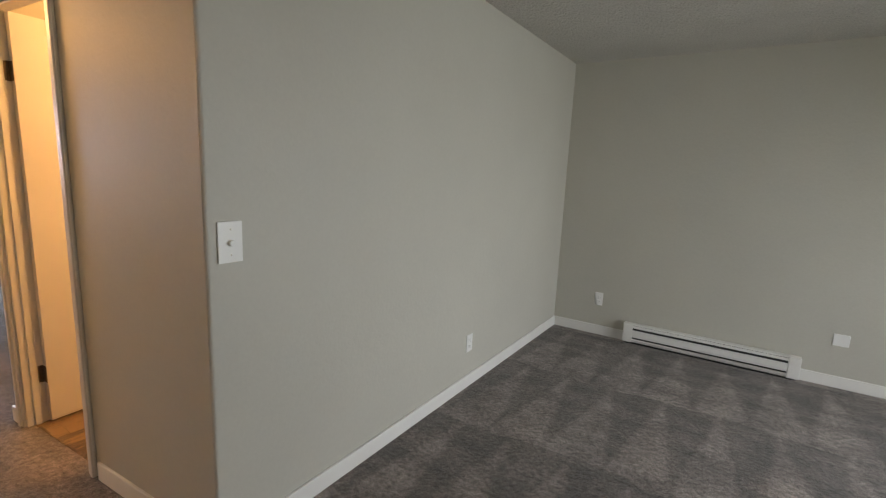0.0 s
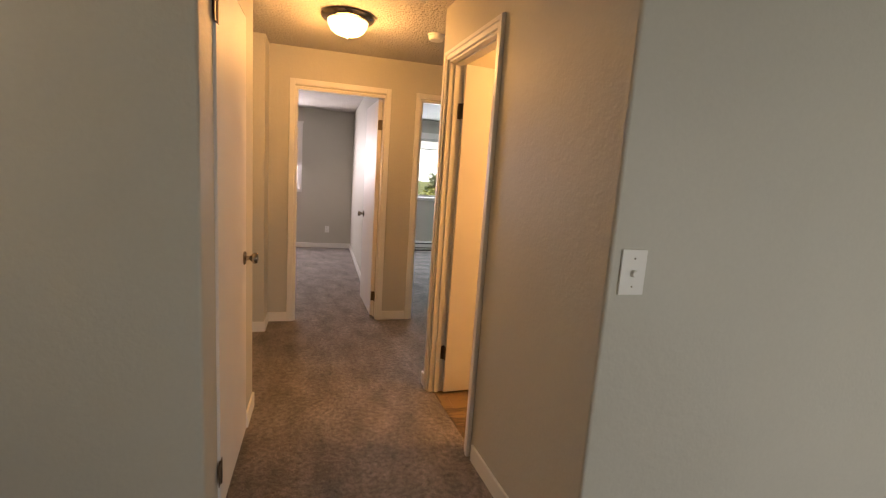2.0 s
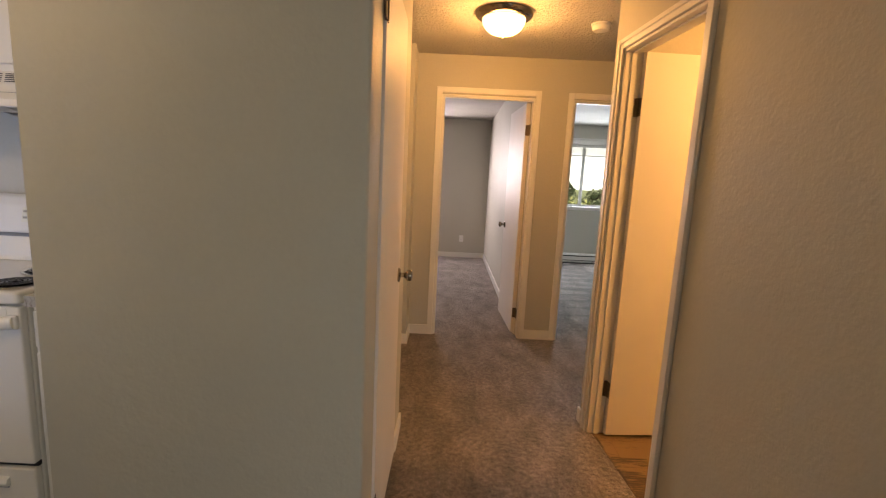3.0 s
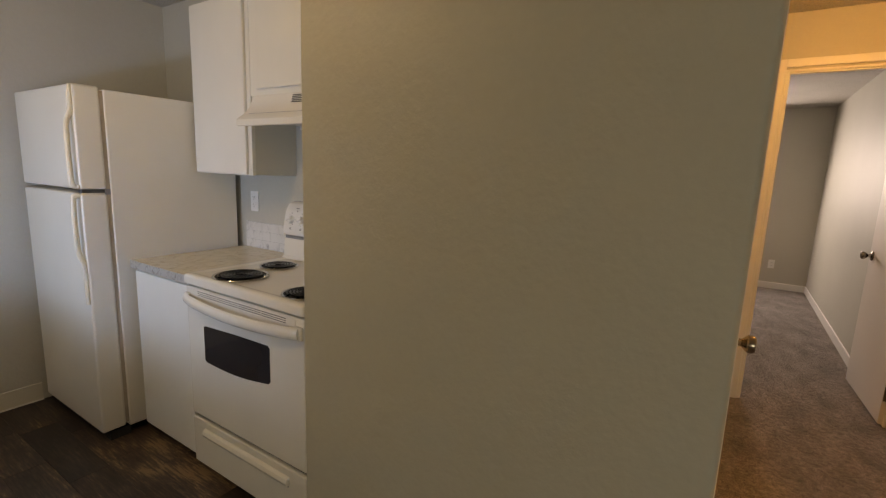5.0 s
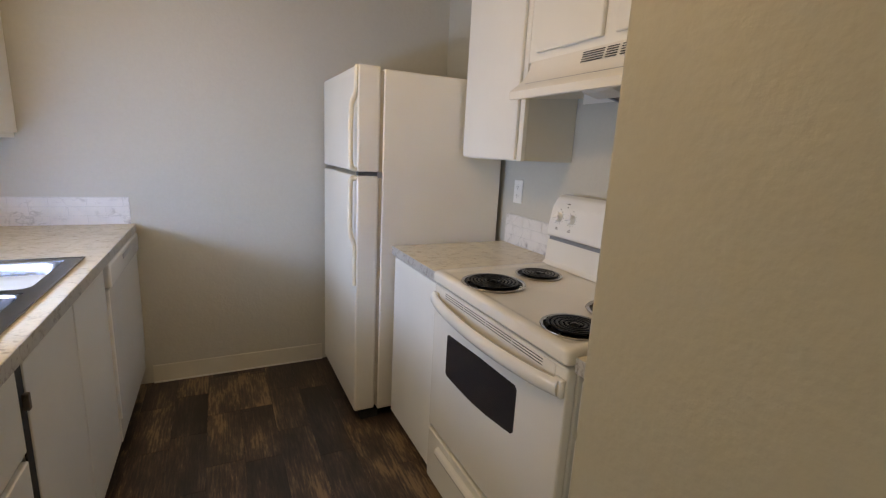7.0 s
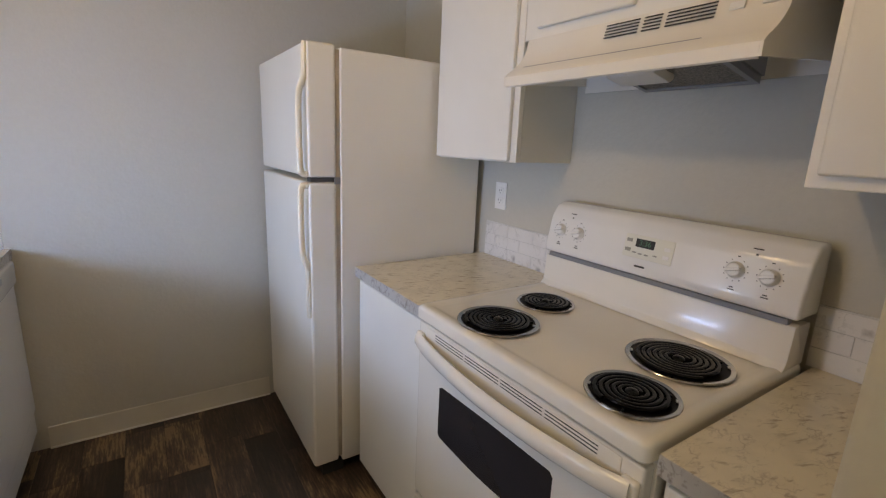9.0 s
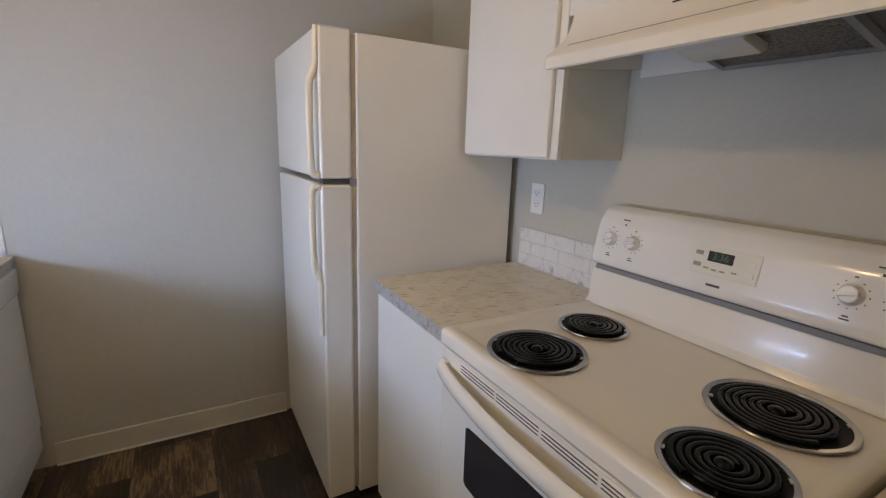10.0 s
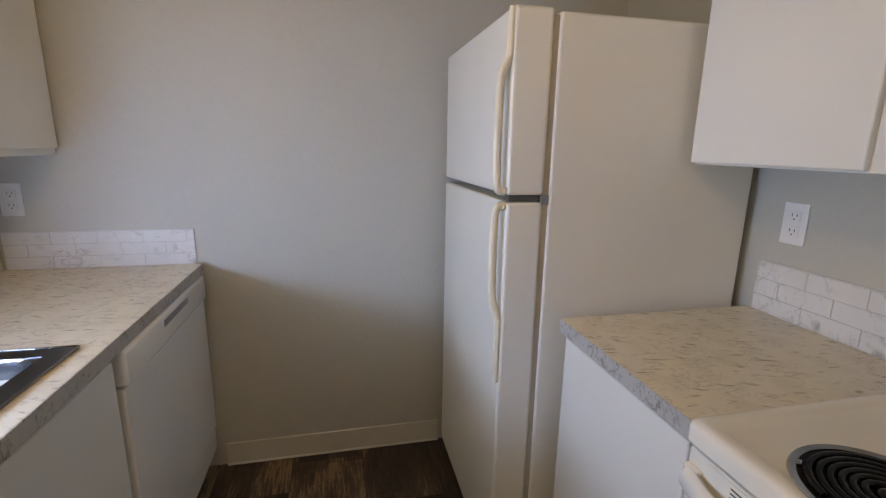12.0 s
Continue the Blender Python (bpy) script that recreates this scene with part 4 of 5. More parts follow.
# stove
st = thing("electric_stove", (-3.74, (SY0 + SY1) / 2, 0.0), "white freestanding electric range with four coil burners and a control panel", "stove")
SX = -3.425
part("body", box(-4.055, SX - 0.045, SY0 + 0.004, SY1 - 0.004, 0.03, 0.878, 0.004), ENAMEL, st)


def rounded_ring(bm, x0, x1, y0, y1, r, z, inset):
    ring = []
    for cx, cy, a0 in ((x1 - inset - r, y1 - inset - r, 0), (x0 + inset + r, y1 - inset - r, 90), (x0 + inset + r, y0 + inset + r, 180), (x1 - inset - r, y0 + inset + r, 270)):
        for k in range(7):
            a = math.radians(a0 + 15 * k)
            ring.append(bm.verts.new((cx + r * math.cos(a), cy + r * math.sin(a), z)))
    return ring


cook = bmesh.new()
rings = [rounded_ring(cook, -4.04, SX, SY0, SY1, r, z, inset) for inset, r, z in ((0.004, 0.016, 0.879), (0.0, 0.020, 0.884), (0.0, 0.020, 0.909), (0.002, 0.020, 0.915), (0.007, 0.020, 0.9195), (0.014, 0.020, 0.9215), (0.026, 0.022, 0.9215), (0.034, 0.024, 0.9195), (0.040, 0.026, 0.9172), (0.050, 0.028, 0.9165))]
for a, c in zip(rings, rings[1:]):
    for k in range(len(a)):
        cook.faces.new((a[k], a[(k + 1) % len(a)], c[(k + 1) % len(a)], c[k]))
cook.faces.new(rings[-1])
cook.faces.new(rings[0][::-1])
bmesh.ops.recalc_face_normals(cook, faces=cook.faces[:])
part("cooktop", cook, ENAMEL, st, "glossy white enamel cooktop with a rounded raised rim", True)
panel = [(-3.930, 0.918), (-3.945, 0.935), (-3.952, 1.022), (-3.975, 1.026), (-3.975, 1.020), (-4.035, 1.020), (-4.035, 0.918)]
part("backguard_base", prism(panel, "y", SY0 + 0.004, SY1 - 0.004, 0.003), ENAMEL, st, "", True)
part("vent_strip", box(-3.973, -3.948, SY0 + 0.02, SY1 - 0.02, 1.023, 1.036), GREY, st, "grey vent strip")
cons = prism([(-3.945, 1.037), (-3.942, 1.060), (-3.962, 1.160), (-3.985, 1.196), (-4.015, 1.208), (-4.050, 1.206), (-4.055, 1.037)], "y", SY0 + 0.0, SY1 - 0.0, 0.009, seg=3)
part("control_panel", cons, ENAMEL_COOL, st, "white control panel", True)
part("oven_door", box(SX - 0.043, SX - 0.012, SY0 + 0.006, SY1 - 0.006, 0.282, 0.868, 0.006, 3), ENAMEL, st, "white oven door")
part("drawer_front", box(SX - 0.043, SX - 0.012, SY0 + 0.006, SY1 - 0.006, 0.045, 0.264, 0.006, 3), ENAMEL, st, "white storage drawer front")
part("door_gap", box(SX - 0.046, SX - 0.030, SY0 + 0.008, SY1 - 0.008, 0.2645, 0.2815), SLOT, st)
yc = (SY0 + SY1) / 2
gx = SX - 0.012
gl = [(-3.512, 0.706), (-3.500, 0.712), (-3.290, 0.722), (-3.090, 0.726), (-3.080, 0.716), (-3.080, 0.584), (-3.090, 0.574)] + [(-3.090 - 0.41 * k / 10, 0.574 - 0.022 * k / 10 - 0.014 * math.sin(math.pi * k / 10)) for k in range(1, 10)] + [(-3.503, 0.552), (-3.512, 0.560)]
part("oven_window", prism(gl, "x", gx - 0.002, gx + 0.0015), OVEN_GLASS, st, "dark oven window")
arc = [(gx + 0.006 + 0.030 * math.sin(math.pi * k / 14) ** 0.6 if 0 < k < 14 else gx + 0.006, SY0 + 0.022 + (SY1 - SY0 - 0.044) * k / 14, 0.815 - 0.010 * math.sin(math.pi * k / 14)) for k in range(15)]
part("oven_handle", tube([Vector(p) + Vector((0.004, 0, 0)) for p in arc], 0.0145, 12, 1.6), ENAMEL, st, "curved white oven handle", True)
for yy in (SY0 + 0.026, SY1 - 0.026):
    part("handle_post", box(gx - 0.002, gx + 0.014, yy - 0.017, yy + 0.017, 0.790, 0.840, 0.006, 3), ENAMEL, st)
part("slot_band", box(gx - 0.004, gx + 0.002, SY0 + 0.05, SY1 - 0.05, 0.830, 0.863, 0.001, 1), ENAMEL, st, "white vent band over the oven door")
for k in range(4):
    ya = SY0 + 0.095 + (SY1 - SY0 - 0.19) * k / 4
    for zz in (0.8385, 0.8465, 0.8545):
        part("vent_slot", box(gx + 0.002, gx + 0.0026, ya + 0.004, ya + 0.138, zz - 0.0012, zz + 0.0012), SLOT, st)
dh = [(gx - 0.001, 0.232), (gx + 0.012, 0.224), (gx + 0.017, 0.210), (gx + 0.013, 0.198), (gx - 0.001, 0.194)]
part("drawer_pull", prism(dh, "y", SY0 + 0.10, SY1 - 0.10, 0.001), ENAMEL, st, "moulded drawer pull", True)
# Grey strip on the drawer face, painting the shade below the pull.
part("pull_shade_strip", box(gx - 0.001, gx + 0.002, SY0 + 0.105, SY1 - 0.105, 0.1865, 0.1935), GREY, st)


def burner(x, y, r, turns):
    b = part("burner", lathe([(r * 0.97, 0.002), (r * 1.0, 0.006), (r * 0.985, 0.0085), (r * 0.90, 0.007), (r * 0.86, -0.002), (r * 0.86, -0.003), (r * 0.97, -0.003)], (x, y, 0.9165), (0, 0, 1), 48), CHROME, st, "coil burner with a chrome ring", True)
    part("drip_pan", lathe([(r * 0.90, 0.004), (r * 0.80, -0.001), (r * 0.5, -0.002), (0, -0.002)], (x, y, 0.9185), (0, 0, 1), 48), PAN, b, "black drip pan", True)
    pts = []
    n = int(turns * 30)
    for i in range(n + 1):
        a = 2 * math.pi * turns * i / n
        rr = r * (0.18 + 0.61 * i / n)
        pts.append((x + rr * math.cos(a + 2.3), y + rr * math.sin(a + 2.3), 0.9255))
    part("coil", tube(pts, 0.0054, 8, 0.75), COIL, b, "black spiral heating coil", True)
    part("coil_center", lathe([(0, 0.0065), (0.005, 0.0060), (0.010, 0.0042), (0.014, 0.0012), (0.016, -0.003), (0.016, -0.005)], (x, y, 0.9262), (0, 0, 1), 20), COILCAP, b, "", True)
    for a in (2.2, 5.3):
        clip = box(r * 0.84, r * 0.90, -0.006, 0.006, -0.006, 0.001, 0.002)
        clip.transform(Matrix.Translation((x, y, 0.9255)) @ Matrix.Rotation(a, 4, "Z"))
        part("coil_clip", clip, CHROME, b, "small chrome clip")
    for a in (0.4, 0.4 + 2.094, 0.4 + 4.188):
        arm = box(0.015, r * 0.84, -0.002, 0.002, -0.006, -0.001)
        arm.transform(Matrix.Translation((x, y, 0.9255)) @ Matrix.Rotation(a, 4, "Z"))
        part("coil_bracket", arm, COIL, b)


burner(-3.555, -3.420, 0.112, 5.6)
burner(-3.785, -3.468, 0.088, 4.4)
burner(-3.545, -3.000, 0.092, 4.6)
burner(-3.775, -3.038, 0.116, 5.8)

PN = Vector((0.98, 0, 0.20)).normalized()


def panel_at(z):
    return -3.942 - (z - 1.060) * 0.20


def stove_knob(y, z):
    x = panel_at(z)
    k = part("knob", lathe([(0, 0.0), (0.020, 0.0), (0.021, 0.003), (0.018, 0.006), (0.0165, 0.016), (0.014, 0.018), (0, 0.018)], (x, y, z), PN, 28), ENAMEL_COOL, st, "white control knob", True)
    g = box(-0.0035, 0.0035, -0.017, 0.017, 0.012, 0.025, 0.0015)
    turn = Vector((0, 0, 1)).rotation_difference(PN).to_matrix().to_4x4()
    g.transform(Matrix.Translation((x, y, z)) @ turn @ Matrix.Rotation(0.25, 4, "Z"))
    part("knob_grip", g, ENAMEL_COOL, k)
    ink = bmesh.new()
    for i in range(11):
        a = math.radians(-60 + 30 * i)
        m = box(-0.0012, 0.0012, -0.0012, 0.0012, 0.0004, 0.0008)
        m.transform(Matrix.Translation((x, y, z)) @ turn @ Matrix.Translation((0.027 * math.sin(a), 0.027 * math.cos(a), 0)))
        join(ink, m)
    for dz, w in ((-0.041, 0.010), (-0.047, 0.016), (0.033, 0.006)):
        m = box(-0.0014, 0.0014, -w / 2, w / 2, 0.0004, 0.0008)
        m.transform(Matrix.Translation((panel_at(z + dz), y, z + dz)) @ turn)
        join(ink, m)
    part("dial_marks", ink, INK, k)


for ky in (-3.583, -3.508, -3.030, -2.957):
    stove_knob(ky, 1.118)
turn = Vector((0, 0, 1)).rotation_difference(PN).to_matrix().to_4x4()


def on_panel(y, z, w, h, d0, d1, bevel=0.0):
    m = box(-h / 2, h / 2, -w / 2, w / 2, d0, d1, bevel, 2)
    m.transform(Matrix.Translation((panel_at(z), y, z)) @ turn)
    return m


cp = part("clock_panel", on_panel(-3.262, 1.120, 0.150, 0.066, 0.0003, 0.0025, 0.001), PALE, st, "pale clock panel with buttons")
part("display", on_panel(-3.272, 1.131, 0.058, 0.024, 0.0025, 0.0035, 0.0008), SLOT, cp)
time_curve = bpy.data.curves.new("clock_time", "FONT")
time_curve.body, time_curve.size, time_curve.extrude = "3:36", 0.022, 0.0001
time_curve.align_x, time_curve.align_y = "CENTER", "CENTER"
time_text = bpy.data.objects.new("clock_time", time_curve)
digits = bmesh.new()
flat_text = bpy.data.meshes.new_from_object(time_text)
digits.from_mesh(flat_text)
bpy.data.objects.remove(time_text)
bpy.data.meshes.remove(flat_text)
digits.transform(Matrix.Translation((panel_at(1.131), -3.272, 1.131)) @ turn @ Matrix.Translation((0, 0, 0.0038)) @ Matrix.Rotation(math.pi / 2, 4, "Z"))
part("clock_digits", digits, LED, cp, "faint green clock digits")
for y, z, w in ((-3.322, 1.135, 0.018), (-3.322, 1.108, 0.018), (-3.300, 1.103, 0.012), (-3.281, 1.101, 0.012), (-3.262, 1.101, 0.012), (-3.236, 1.104, 0.012), (-3.205, 1.128, 0.018), (-3.205, 1.106, 0.018)):
    part("button", on_panel(y, z, w, 0.010 if w > 0.015 else 0.004, 0.0025, 0.0042, 0.0008), BUTTON if w < 0.015 or y < -3.3 else PLATE, cp)
part("maker_badge", on_panel(-3.275, 1.066, 0.032, 0.0055, 0.0003, 0.001), INK, st)
for y in (-3.545, -2.994):
    part("indicator_dot", on_panel(y, 1.163, 0.005, 0.005, 0.0003, 0.001), INK, st)
    part("indicator_label", on_panel(y, 1.176, 0.022, 0.003, 0.0003, 0.0008), INK, st)

# range hood
HX, HZ, HY1 = -3.708, 1.558, -2.955
hd = thing("range_hood", (-3.86, yc, HZ), "white enamel range hood with vent slots under the wall cabinet", "range hood")
shell = bmesh.new()
front = [(-3.795, 1.700), (-3.790, 1.676), (-3.780, 1.651), (-3.763, 1.629), (-3.740, 1.609), (-3.718, 1.594), (HX, 1.584), (HX, HZ)]
prof = front + [(x - 0.006, z - 0.003) for x, z in reversed(front)]
prism(prof, "y", SY0 + 0.003, HY1 - 0.0028, 0.0, shell)
box(-4.060, -3.797, SY0 + 0.004, HY1 - 0.004, 1.691, 1.699, bm=shell)
side = [(-4.068, 1.700)] + front + [(-4.068, HZ + 0.036)]
for y in (SY0 - 0.0035, HY1 - 0.0025):
    prism(side, "y", y, y + 0.006, 0.0, shell)
box(-4.067, -4.062, SY0 + 0.004, HY1 - 0.004, HZ + 0.012, 1.692, bm=shell)
part("hood_shell", shell, ENAMEL, hd, "curved white enamel shell", True)
part("front_lip", box(HX - 0.020, HX - 0.006, SY0 + 0.009, HY1 - 0.009, HZ, HZ + 0.010, 0.002), ENAMEL, hd)
SL = Vector((0.955, 0, 0.29)).normalized()


def on_hood(y, x, z, w, h, d0, d1, mat, name):
    m = box(-h / 2, h / 2, -w / 2, w / 2, d0, d1)
    m.transform(Matrix.Translation((x, y, z)) @ Vector((0, 0, 1)).rotation_difference(SL).to_matrix().to_4x4())
    return part(name, m, mat, hd)


for g, (ya, yb) in enumerate(((-3.355, -3.262), (-3.250, -3.205), (-3.192, -3.085))):
    for r in range(5):
        f = r / 4
        on_hood((ya + yb) / 2, -3.7885 + f * 0.009, 1.688 - f * 0.030, yb - ya, 0.0026, 0.0004, 0.0022, SLOT, "vent_slot")
# Groove drawn as a grey strip, its shade put into the colour.
on_hood(-3.345, -3.7455, 1.6125, 0.52, 0.0022, 0.0005, 0.0016, GREY, "pressed_groove")
for y in (-3.045, -2.985):
    on_hood(y, -3.786, 1.672, 0.028, 0.014, 0.0, 0.004, PLATE, "rocker_switch")
part("grease_filter", prism([(-3.955, 1.552), (-3.955, 1.558), (-3.775, 1.590), (-3.775, 1.584)], "y", -3.330, -3.075), MESHM, hd, "dark metal mesh grease filter")
ff = bmesh.new()
prism([(-3.968, 1.546), (-3.968, 1.562), (-3.952, 1.564), (-3.952, 1.549)], "y", -3.345, -3.060, bm=ff)
prism([(-3.783, 1.580), (-3.783, 1.595), (-3.770, 1.597), (-3.770, 1.582)], "y", -3.345, -3.060, bm=ff)
for y in (-3.345, -3.074):
    prism([(-3.952, 1.549), (-3.952, 1.564), (-3.783, 1.595), (-3.783, 1.580)], "y", y, y + 0.014, bm=ff)
part("filter_frame", ff, GREY, hd)
part("filter_housing", prism([(-3.972, 1.632), (-3.972, 1.563), (-3.774, 1.598), (-3.774, 1.624), (-3.800, 1.632)], "y", -3.350, -3.055), GREY, hd)
part("light_cover", prism([(-3.774, 1.594), (-3.774, 1.576), (-3.784, 1.562), (-3.850, 1.548), (-3.866, 1.556), (-3.870, 1.578)], "y", -3.338, -3.205, 0.004), LENS, hd, "frosted plastic lamp cover", True)
# Baffle in the cooler enamel: the window's bluish light is in its colour.
part("hood_baffle", box(-4.060, -3.788, SY0 + 0.010, HY1 - 0.010, 1.632, 1.638), ENAMEL_COOL, hd)


def wall_cabinet(name, x_back, x_face, front, y0, y1, z0, z1, doors, label):
    c = thing(name, ((x_back + x_face) / 2, (y0 + y1) / 2, z0), label, "wall cabinet")
    f = x_face - front * 0.036
    a, b = sorted((x_back, f))
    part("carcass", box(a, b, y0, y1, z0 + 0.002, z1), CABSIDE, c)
    a, b = sorted((f, x_face - front * 0.017))
    part("face_frame", box(a, b, y0, y1, z0, z1, 0.0015, 1), CABINET, c)
    a, b = sorted((x_face - front * 0.017, x_face))
    for d in doors:
        part("cabinet_door", box(a, b, *d, 0.005, 3), CABINET, c, "white slab door with eased edges")
    return c


WX = -3.790
wall_cabinet("wall_cabinet", -4.068, WX, 1, -4.140, -3.678, 1.333, 2.168, [(-4.138, -3.704, 1.337, 2.162)], "white painted wall cabinet beside the refrigerator")
wall_cabinet("wall_cabinet", -4.068, WX, 1, -3.676, SY1, 1.702, 2.168, [(-3.615, -3.290, 1.728, 2.162), (-3.235, -2.910, 1.728, 2.162)], "short white two-door wall cabinet over the range hood")
wall_cabinet("wall_cabinet", -4.068, WX, 1, SY1 + 0.002, -2.622, 1.333, 2.168, [(-2.862, -2.640, 1.357, 2.145)], "narrow white wall cabinet beside the range hood")
wall_cabinet("wall_cabinet", -1.662, -1.900, -1, -4.938, -4.46, 1.317, 2.168, [(-4.925, -4.475, 1.340, 2.145)], "white wall cabinet over the sink counter beside the window")

# ---- kitchen: sink side ----
EX = -2.320
countertop("sink_countertop", EX + 0.0025, -1.662, -4.938, -2.722, -1, "long white marble-look laminate countertop around the sink", (-2.235, -1.775, -4.14, -3.36))
dw = thing("dishwasher", (-2.0, -4.56, 0.0), "white built-in dishwasher under the sink counter", "dishwasher")
part("tub", box(-2.27, -1.67, -4.925, -4.215, 0.10, 0.872), GREY, dw)
part("door_panel", box(-2.315, -2.27, -4.922, -4.218, 0.205, 0.765, 0.006, 3), ENAMEL_COOL, dw)
part("control_strip", box(-2.326, -2.27, -4.922, -4.218, 0.768, 0.866, 0.012, 4), ENAMEL_COOL, dw, "white control strip with a recessed grip", True)
# No hollow here: a grey patch carries the shade of the grip recess.
part("grip_recess", box(-2.3275, -2.32, -4.700, -4.480, 0.826, 0.846), GREY, dw)
part("lower_panel", box(-2.308, -2.26, -4.922, -4.218, 0.10, 0.202, 0.004, 2), ENAMEL_COOL, dw)
# Near-black again, with the shade below the dishwasher put into it.
part("toe_kick", box(-2.24, -1.70, -4.92, -4.22, 0.0, 0.10), NEAR_BLACK, dw)
base_cabinet("sink_cabinet", -1.67, EX + 0.014, -4.212, -3.352, -1, [(-4.202, -3.788, 0.105, CZ - 0.055), (-3.778, -3.376, 0.105, CZ - 0.055)], "white double-door sink base cabinet with slab doors")
base_cabinet("base_cabinet", -1.67, EX + 0.014, -3.350, -2.724, -1, [(-3.335, -2.740, 0.105, 0.635)], "white base cabinet with a drawer over a door", [(-3.335, -2.740, 0.655, CZ - 0.055)])
# Black strip before the face frame stands for shade in the door gap.
part("gap_shade_strip", box(EX + 0.0165, EX + 0.021, -3.372, -3.339, 0.104, 0.858), SLOT, bpy.data.objects["sink_cabinet"])
hg = tagged(part("cabinet_hinge", box(EX + 0.004, EX + 0.0165, -3.366, -3.352, 0.745, 0.785, 0.002), BRONZE), "dark metal cabinet hinge on the white face frame", "hinge")

sk = thing("kitchen_sink", (-2.0, -3.75, CZ), "double-bowl stainless steel sink set in the counter", "sink")
rim = bmesh.new()
X0, X1, Y0, Y1 = -2.262, -1.745, -4.165, -3.335
B0, B1 = -2.215, -1.815
b_y = ((-4.118, -3.772), (-3.728, -3.382))
for q in ((X0, B0, Y0, Y1), (B1, X1, Y0, Y1), (B0, B1, Y0, b_y[0][0]), (B0, B1, b_y[0][1], b_y[1][0]), (B0, B1, b_y[1][1], Y1)):
    box(*q, CZ + 0.0005, CZ + 0.005, bm=rim)
part("rim", rim, STEEL, sk)
edge = bmesh.new()
for q in ((X0 - 0.003, X0 + 0.004, Y0, Y1), (X1 - 0.004, X1 + 0.003, Y0, Y1), (X0, X1, Y0 - 0.003, Y0 + 0.004), (X0, X1, Y1 - 0.004, Y1 + 0.003)):
    box(*q, CZ + 0.0002, CZ + 0.0065, 0.002, 2, edge)
part("rolled_edge", edge, STEEL, sk, "", True)


def bowl_mesh(x0, x1, y0, y1, depth):
    """A rounded basin open at the top."""
    bm = bmesh.new()
    rings = []
    for r, inset, z in ((0.050, 0.0, 0.003), (0.052, 0.004, -0.008), (0.058, 0.010, -0.10), (0.062, 0.016, -depth + 0.03), (0.062, 0.034, -depth + 0.006), (0.06, 0.060, -depth)):
        ring = []
        for cx, cy, a0 in ((x1 - inset - r, y1 - inset - r, 0), (x0 + inset + r, y1 - inset - r, 90), (x0 + inset + r, y0 + inset + r, 180), (x1 - inset - r, y0 + inset + r, 270)):
            for k in range(7):
                a = math.radians(a0 + 15 * k)
                ring.append(bm.verts.new((cx + r * math.cos(a), cy + r * math.sin(a), CZ + z)))
        rings.append(ring)
    n = len(rings[0])
    for a, b in zip(rings, rings[1:]):
        for i in range(n):
            bm.faces.new((a[i], a[(i + 1) % n], b[(i + 1) % n], b[i]))
    bm.faces.new(rings[-1])
    # the square rim between the rounded opening and the straight cut
    corners = ((x1, y1), (x0, y1), (x0, y0), (x1, y0))
    for c, (cx, cy) in enumerate(corners):
        v = bm.verts.new((cx, cy, CZ + 0.003))
        for k in range(6):
            bm.faces.new((rings[0][c * 7 + k], rings[0][c * 7 + k + 1], v))
    bmesh.ops.recalc_face_normals(bm, faces=bm.faces[:])
    return bm


for y0, y1 in b_y:
    part("bowl", bowl_mesh(B0, B1, y0, y1, 0.17), STEEL, sk, "rounded steel bowl", True)
    part("drain", lathe([(0, 0.002), (0.030, 0.002), (0.042, 0.004), (0.044, 0.0), (0.044, -0.004)], ((B0 + B1) / 2, (y0 + y1) / 2, CZ - 0.170), (0, 0, 1), 28), CHROME, sk, "", True)
fa = part("faucet_base", box(-1.795, -1.755, -3.87, -3.63, CZ + 0.005, CZ + 0.018, 0.005), CHROME, sk)
part("spout", tube(curve([(-1.775, -3.75, CZ + 0.015), (-1.775, -3.75, CZ + 0.10), (-1.80, -3.75, CZ + 0.17), (-1.88, -3.75, CZ + 0.19), (-1.95, -3.75, CZ + 0.15)]), 0.010, 12), CHROME, sk, "", True)

# ---- outside ----
structure("ground", box(-400, 400, -400, 400, -0.7, -0.45), GRASS, "green lawn around the building")


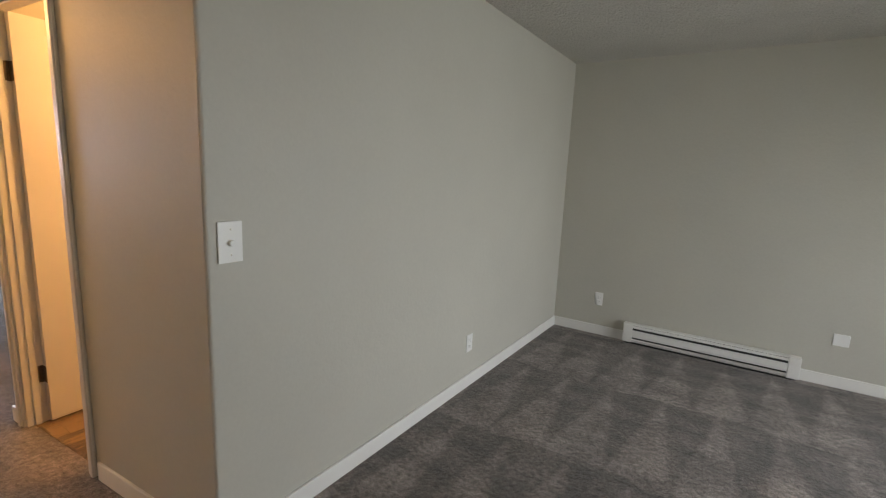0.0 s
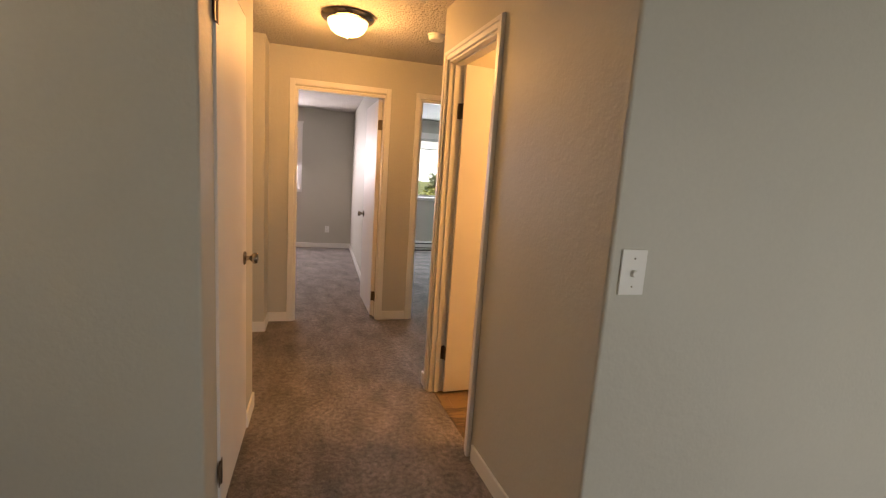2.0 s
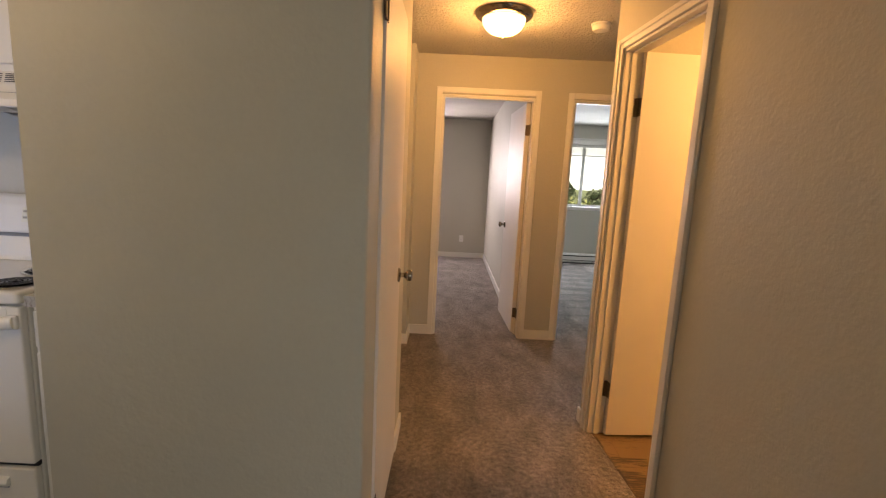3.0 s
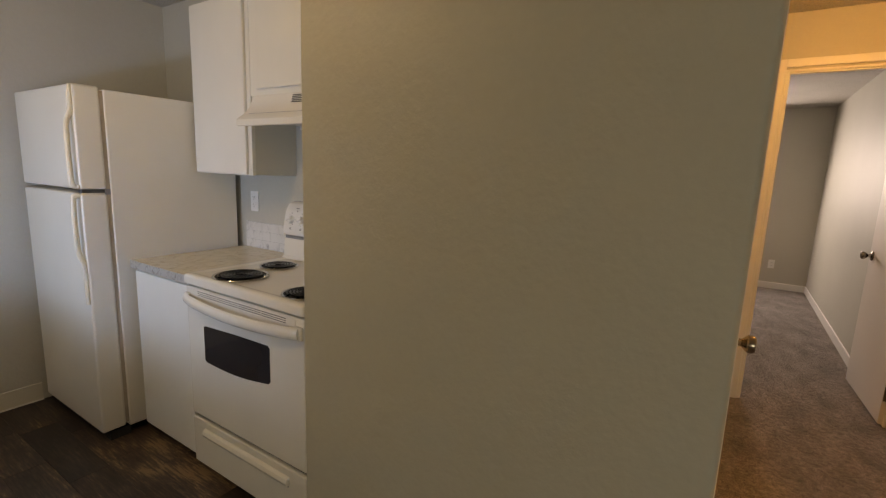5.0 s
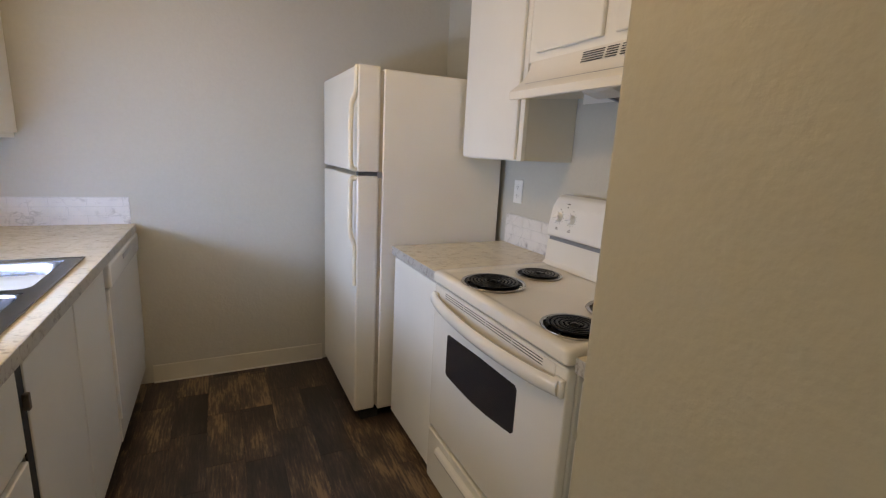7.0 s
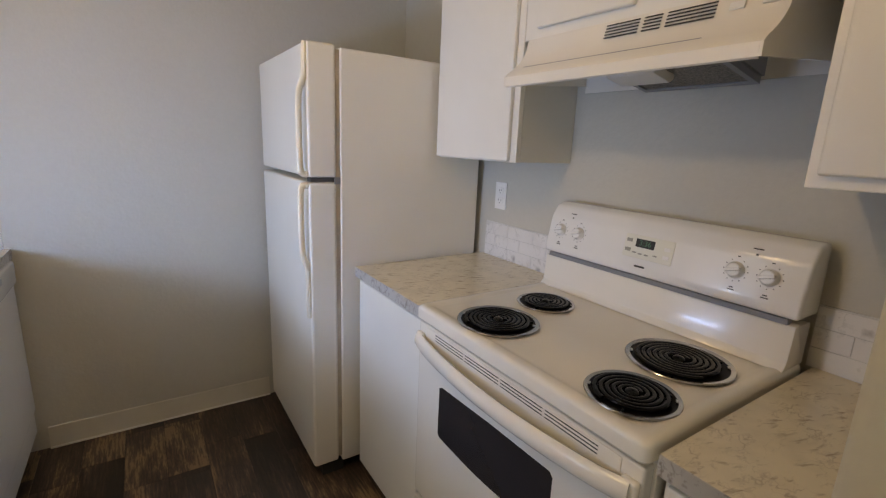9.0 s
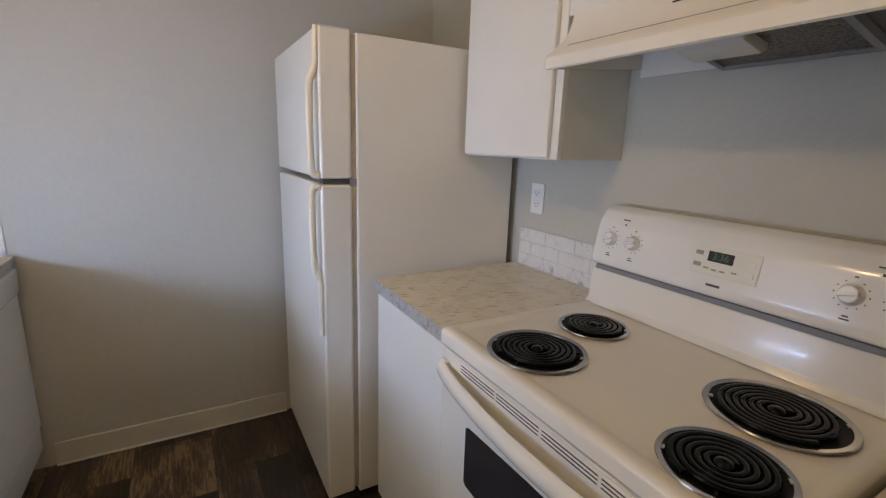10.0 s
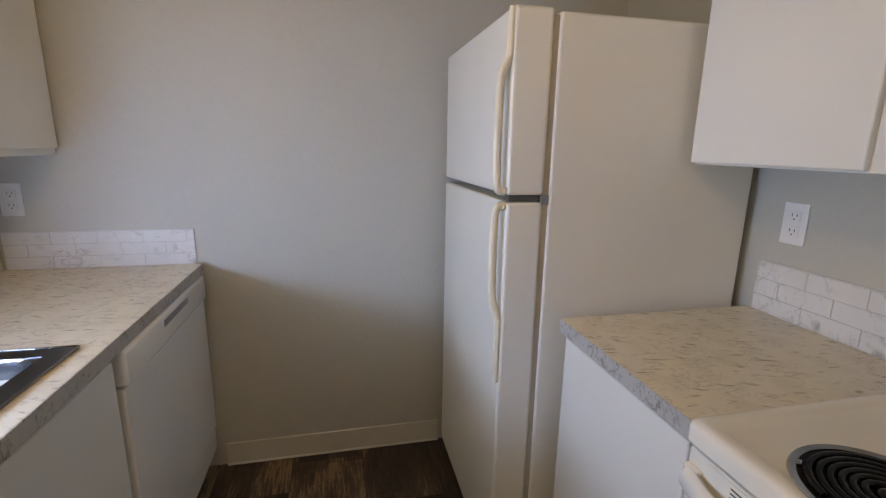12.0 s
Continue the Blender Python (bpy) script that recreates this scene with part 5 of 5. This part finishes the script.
def leafy(name, x, y, base, height, spread, seed, mat, label, leaves=900, trunk=True):
    rnd = random.Random(seed)
    t = thing(name, (x, y, base), label, "tree" if trunk else "hedge")
    if trunk:
        bm = bmesh.new()
        pts = [(x, y, base), (x + 0.05, y, base + height * 0.3), (x - 0.05, y + 0.05, base + height * 0.6), (x, y, base + height * 0.9)]
        for p, q, r0, r1 in ((pts[0], pts[1], 0.16, 0.13), (pts[1], pts[2], 0.13, 0.08), (pts[2], pts[3], 0.08, 0.03)):
            d = Vector(q) - Vector(p)
            cyl((Vector(p) + Vector(q)) / 2, d, r0, d.length * 1.03, r1, 10, bm=bm)
        for k in range(9):
            a, h = rnd.uniform(0, 6.28), rnd.uniform(0.35, 0.8) * height
            d = Vector((math.cos(a), math.sin(a), rnd.uniform(0.3, 0.9))) * spread * 0.6
            cyl(Vector((x, y, base + h)) + d / 2, d, 0.05, d.length, 0.015, 6, bm=bm)
        part("trunk", bm, BARK, t)
    bm = bmesh.new()
    clumps = [(rnd.uniform(-1, 1), rnd.uniform(-1, 1), rnd.uniform(0.0, 1), rnd.uniform(0.25, 0.5)) for _ in range(16)]
    lo = 0.3 if trunk else 0.0
    for _ in range(leaves):
        cx, cy, cz, cr = rnd.choice(clumps)
        taper = 1 - 0.6 * cz
        c = Vector((x + cx * spread * taper * 0.7, y + cy * spread * taper * 0.7, base + height * (lo + (1 - lo) * cz * 0.85)))
        d = Vector((rnd.gauss(0, 1), rnd.gauss(0, 1), rnd.gauss(0, 1))).normalized() * cr * spread * rnd.uniform(0.6, 1.0)
        d.z *= 0.8
        s = rnd.uniform(0.05, 0.12) * max(1, spread * 0.8)
        u = Vector((rnd.gauss(0, 1), rnd.gauss(0, 1), rnd.gauss(0, 1))).normalized()
        w = u.orthogonal().normalized()
        p = c + d
        if p.z < base + 0.02:
            p.z = base + 0.02
        vs = [bm.verts.new(p + u * s), bm.verts.new(p + w * s * 0.5), bm.verts.new(p - u * s), bm.verts.new(p - w * s * 0.5)]
        bm.faces.new(vs)
    part("crown", bm, mat, t)
    return t


bd = bmesh.new()
bd.faces.new([bd.verts.new(p) for p in ((-150, -200, -2), (-150, 200, -2), (-150, 200, 60), (-150, -200, 60))])
structure("backdrop", bd, HAZE, "bright hazy sky beyond the garden")
for k, (x, y, h, s) in enumerate(((-33, 8.3, 1.45, 0.9), (-36, 9.9, 1.6, 1.0), (-33, 6.3, 2.1, 0.9), (-36, 12.6, 2.5, 1.2), (-33, 4.0, 2.2, 1.0), (-34, 1.6, 2.3, 1.0), (-38, -4.0, 2.6, 1.3), (-36, -8, 2.6, 1.4))):
    leafy("garden_tree", x, y, -0.45, h, s, 40 + k, LEAF, "green leafy garden tree beyond the lawn", 1100)
for k, (x, y, h, s) in enumerate(((-18.0, 3.0, 0.8, 1.0), (-18.6, 4.6, 0.9, 1.2), (-18.2, 6.2, 0.8, 1.0), (-19, 1.2, 0.8, 1.1), (-19, -0.8, 0.8, 1.1), (-24, 7.6, 1.0, 1.5), (-24, 4.4, 1.0, 1.5), (-19, -4.0, 0.9, 1.2))):
    leafy("garden_bush", x, y, -0.45, h, s, 70 + k, FLOWER, "yellow-green flowering bush on the lawn", 1000, False)

# ---- floor planks, last ----
kf = structure("kitchen_floor", box(-4.07, -1.66, -4.94, -2.62, -0.012, -0.0028), SUBFLOOR, "dark rustic wood-look vinyl plank floor")
bf = structure("bath_floor", box(-4.50, LRX - 0.10, -0.66, 1.40, -0.012, -0.0028), SUBFLOOR, "wood-look vinyl plank floor in the bathroom")


def planks(floor, x0, x1, y0, y1, wide=0.152, long=0.41, pale=None, mat=PLANK):
    rnd = random.Random(5)
    x = x0
    full = None
    while x < x1 - 0.01:
        y = y0 - rnd.uniform(0.05, long * 0.9)
        xa, xb = x + 0.0007, min(x + wide, x1) - 0.0007
        while y < y1 - 0.01:
            L = long * rnd.choice((1.0, 1.0, 0.92, 1.5))
            ya, yb = max(y, y0) + 0.0007, min(y + L, y1) - 0.0007
            y += L
            if yb - ya < 0.01:
                continue
            if pale and abs(xa - pale[0]) < 0.05 and ya < pale[1] < yb:
                for p, q, m, lab in ((ya, pale[1] - 0.0007, PLANK, ""), (pale[1] + 0.0007, pale[2] - 0.0007, PALEWOOD, "pale worn wood-look plank"), (pale[2] + 0.0007, max(yb, pale[2] + 0.03), PLANK, "")):
                    if q - p > 0.004:
                        part("plank", box(xa, xb, p, q, -0.0030, -0.0006), m, floor, lab)
                y = max(y, pale[2] + 0.03)
                continue
            part("plank", box(xa, xb, ya, yb, -0.0030, -0.0006), mat, floor)
        x += wide


planks(kf, -3.525, -2.246, -4.94, -2.62, pale=(-2.917, -4.86, -4.48))
# Same flooring as the kitchen; the bathroom's bright lamplight is in the paler planks.
planks(bf, -4.42, -3.2, -0.66, 0.9, mat=PALEWOOD)
skewed(part("threshold_strip", box(JX0 + 0.016, JX1 - 0.016, WB + 0.028, WB + 0.038, -0.001, 0.003, 0.001), PLANK))["kind"] = "structure"
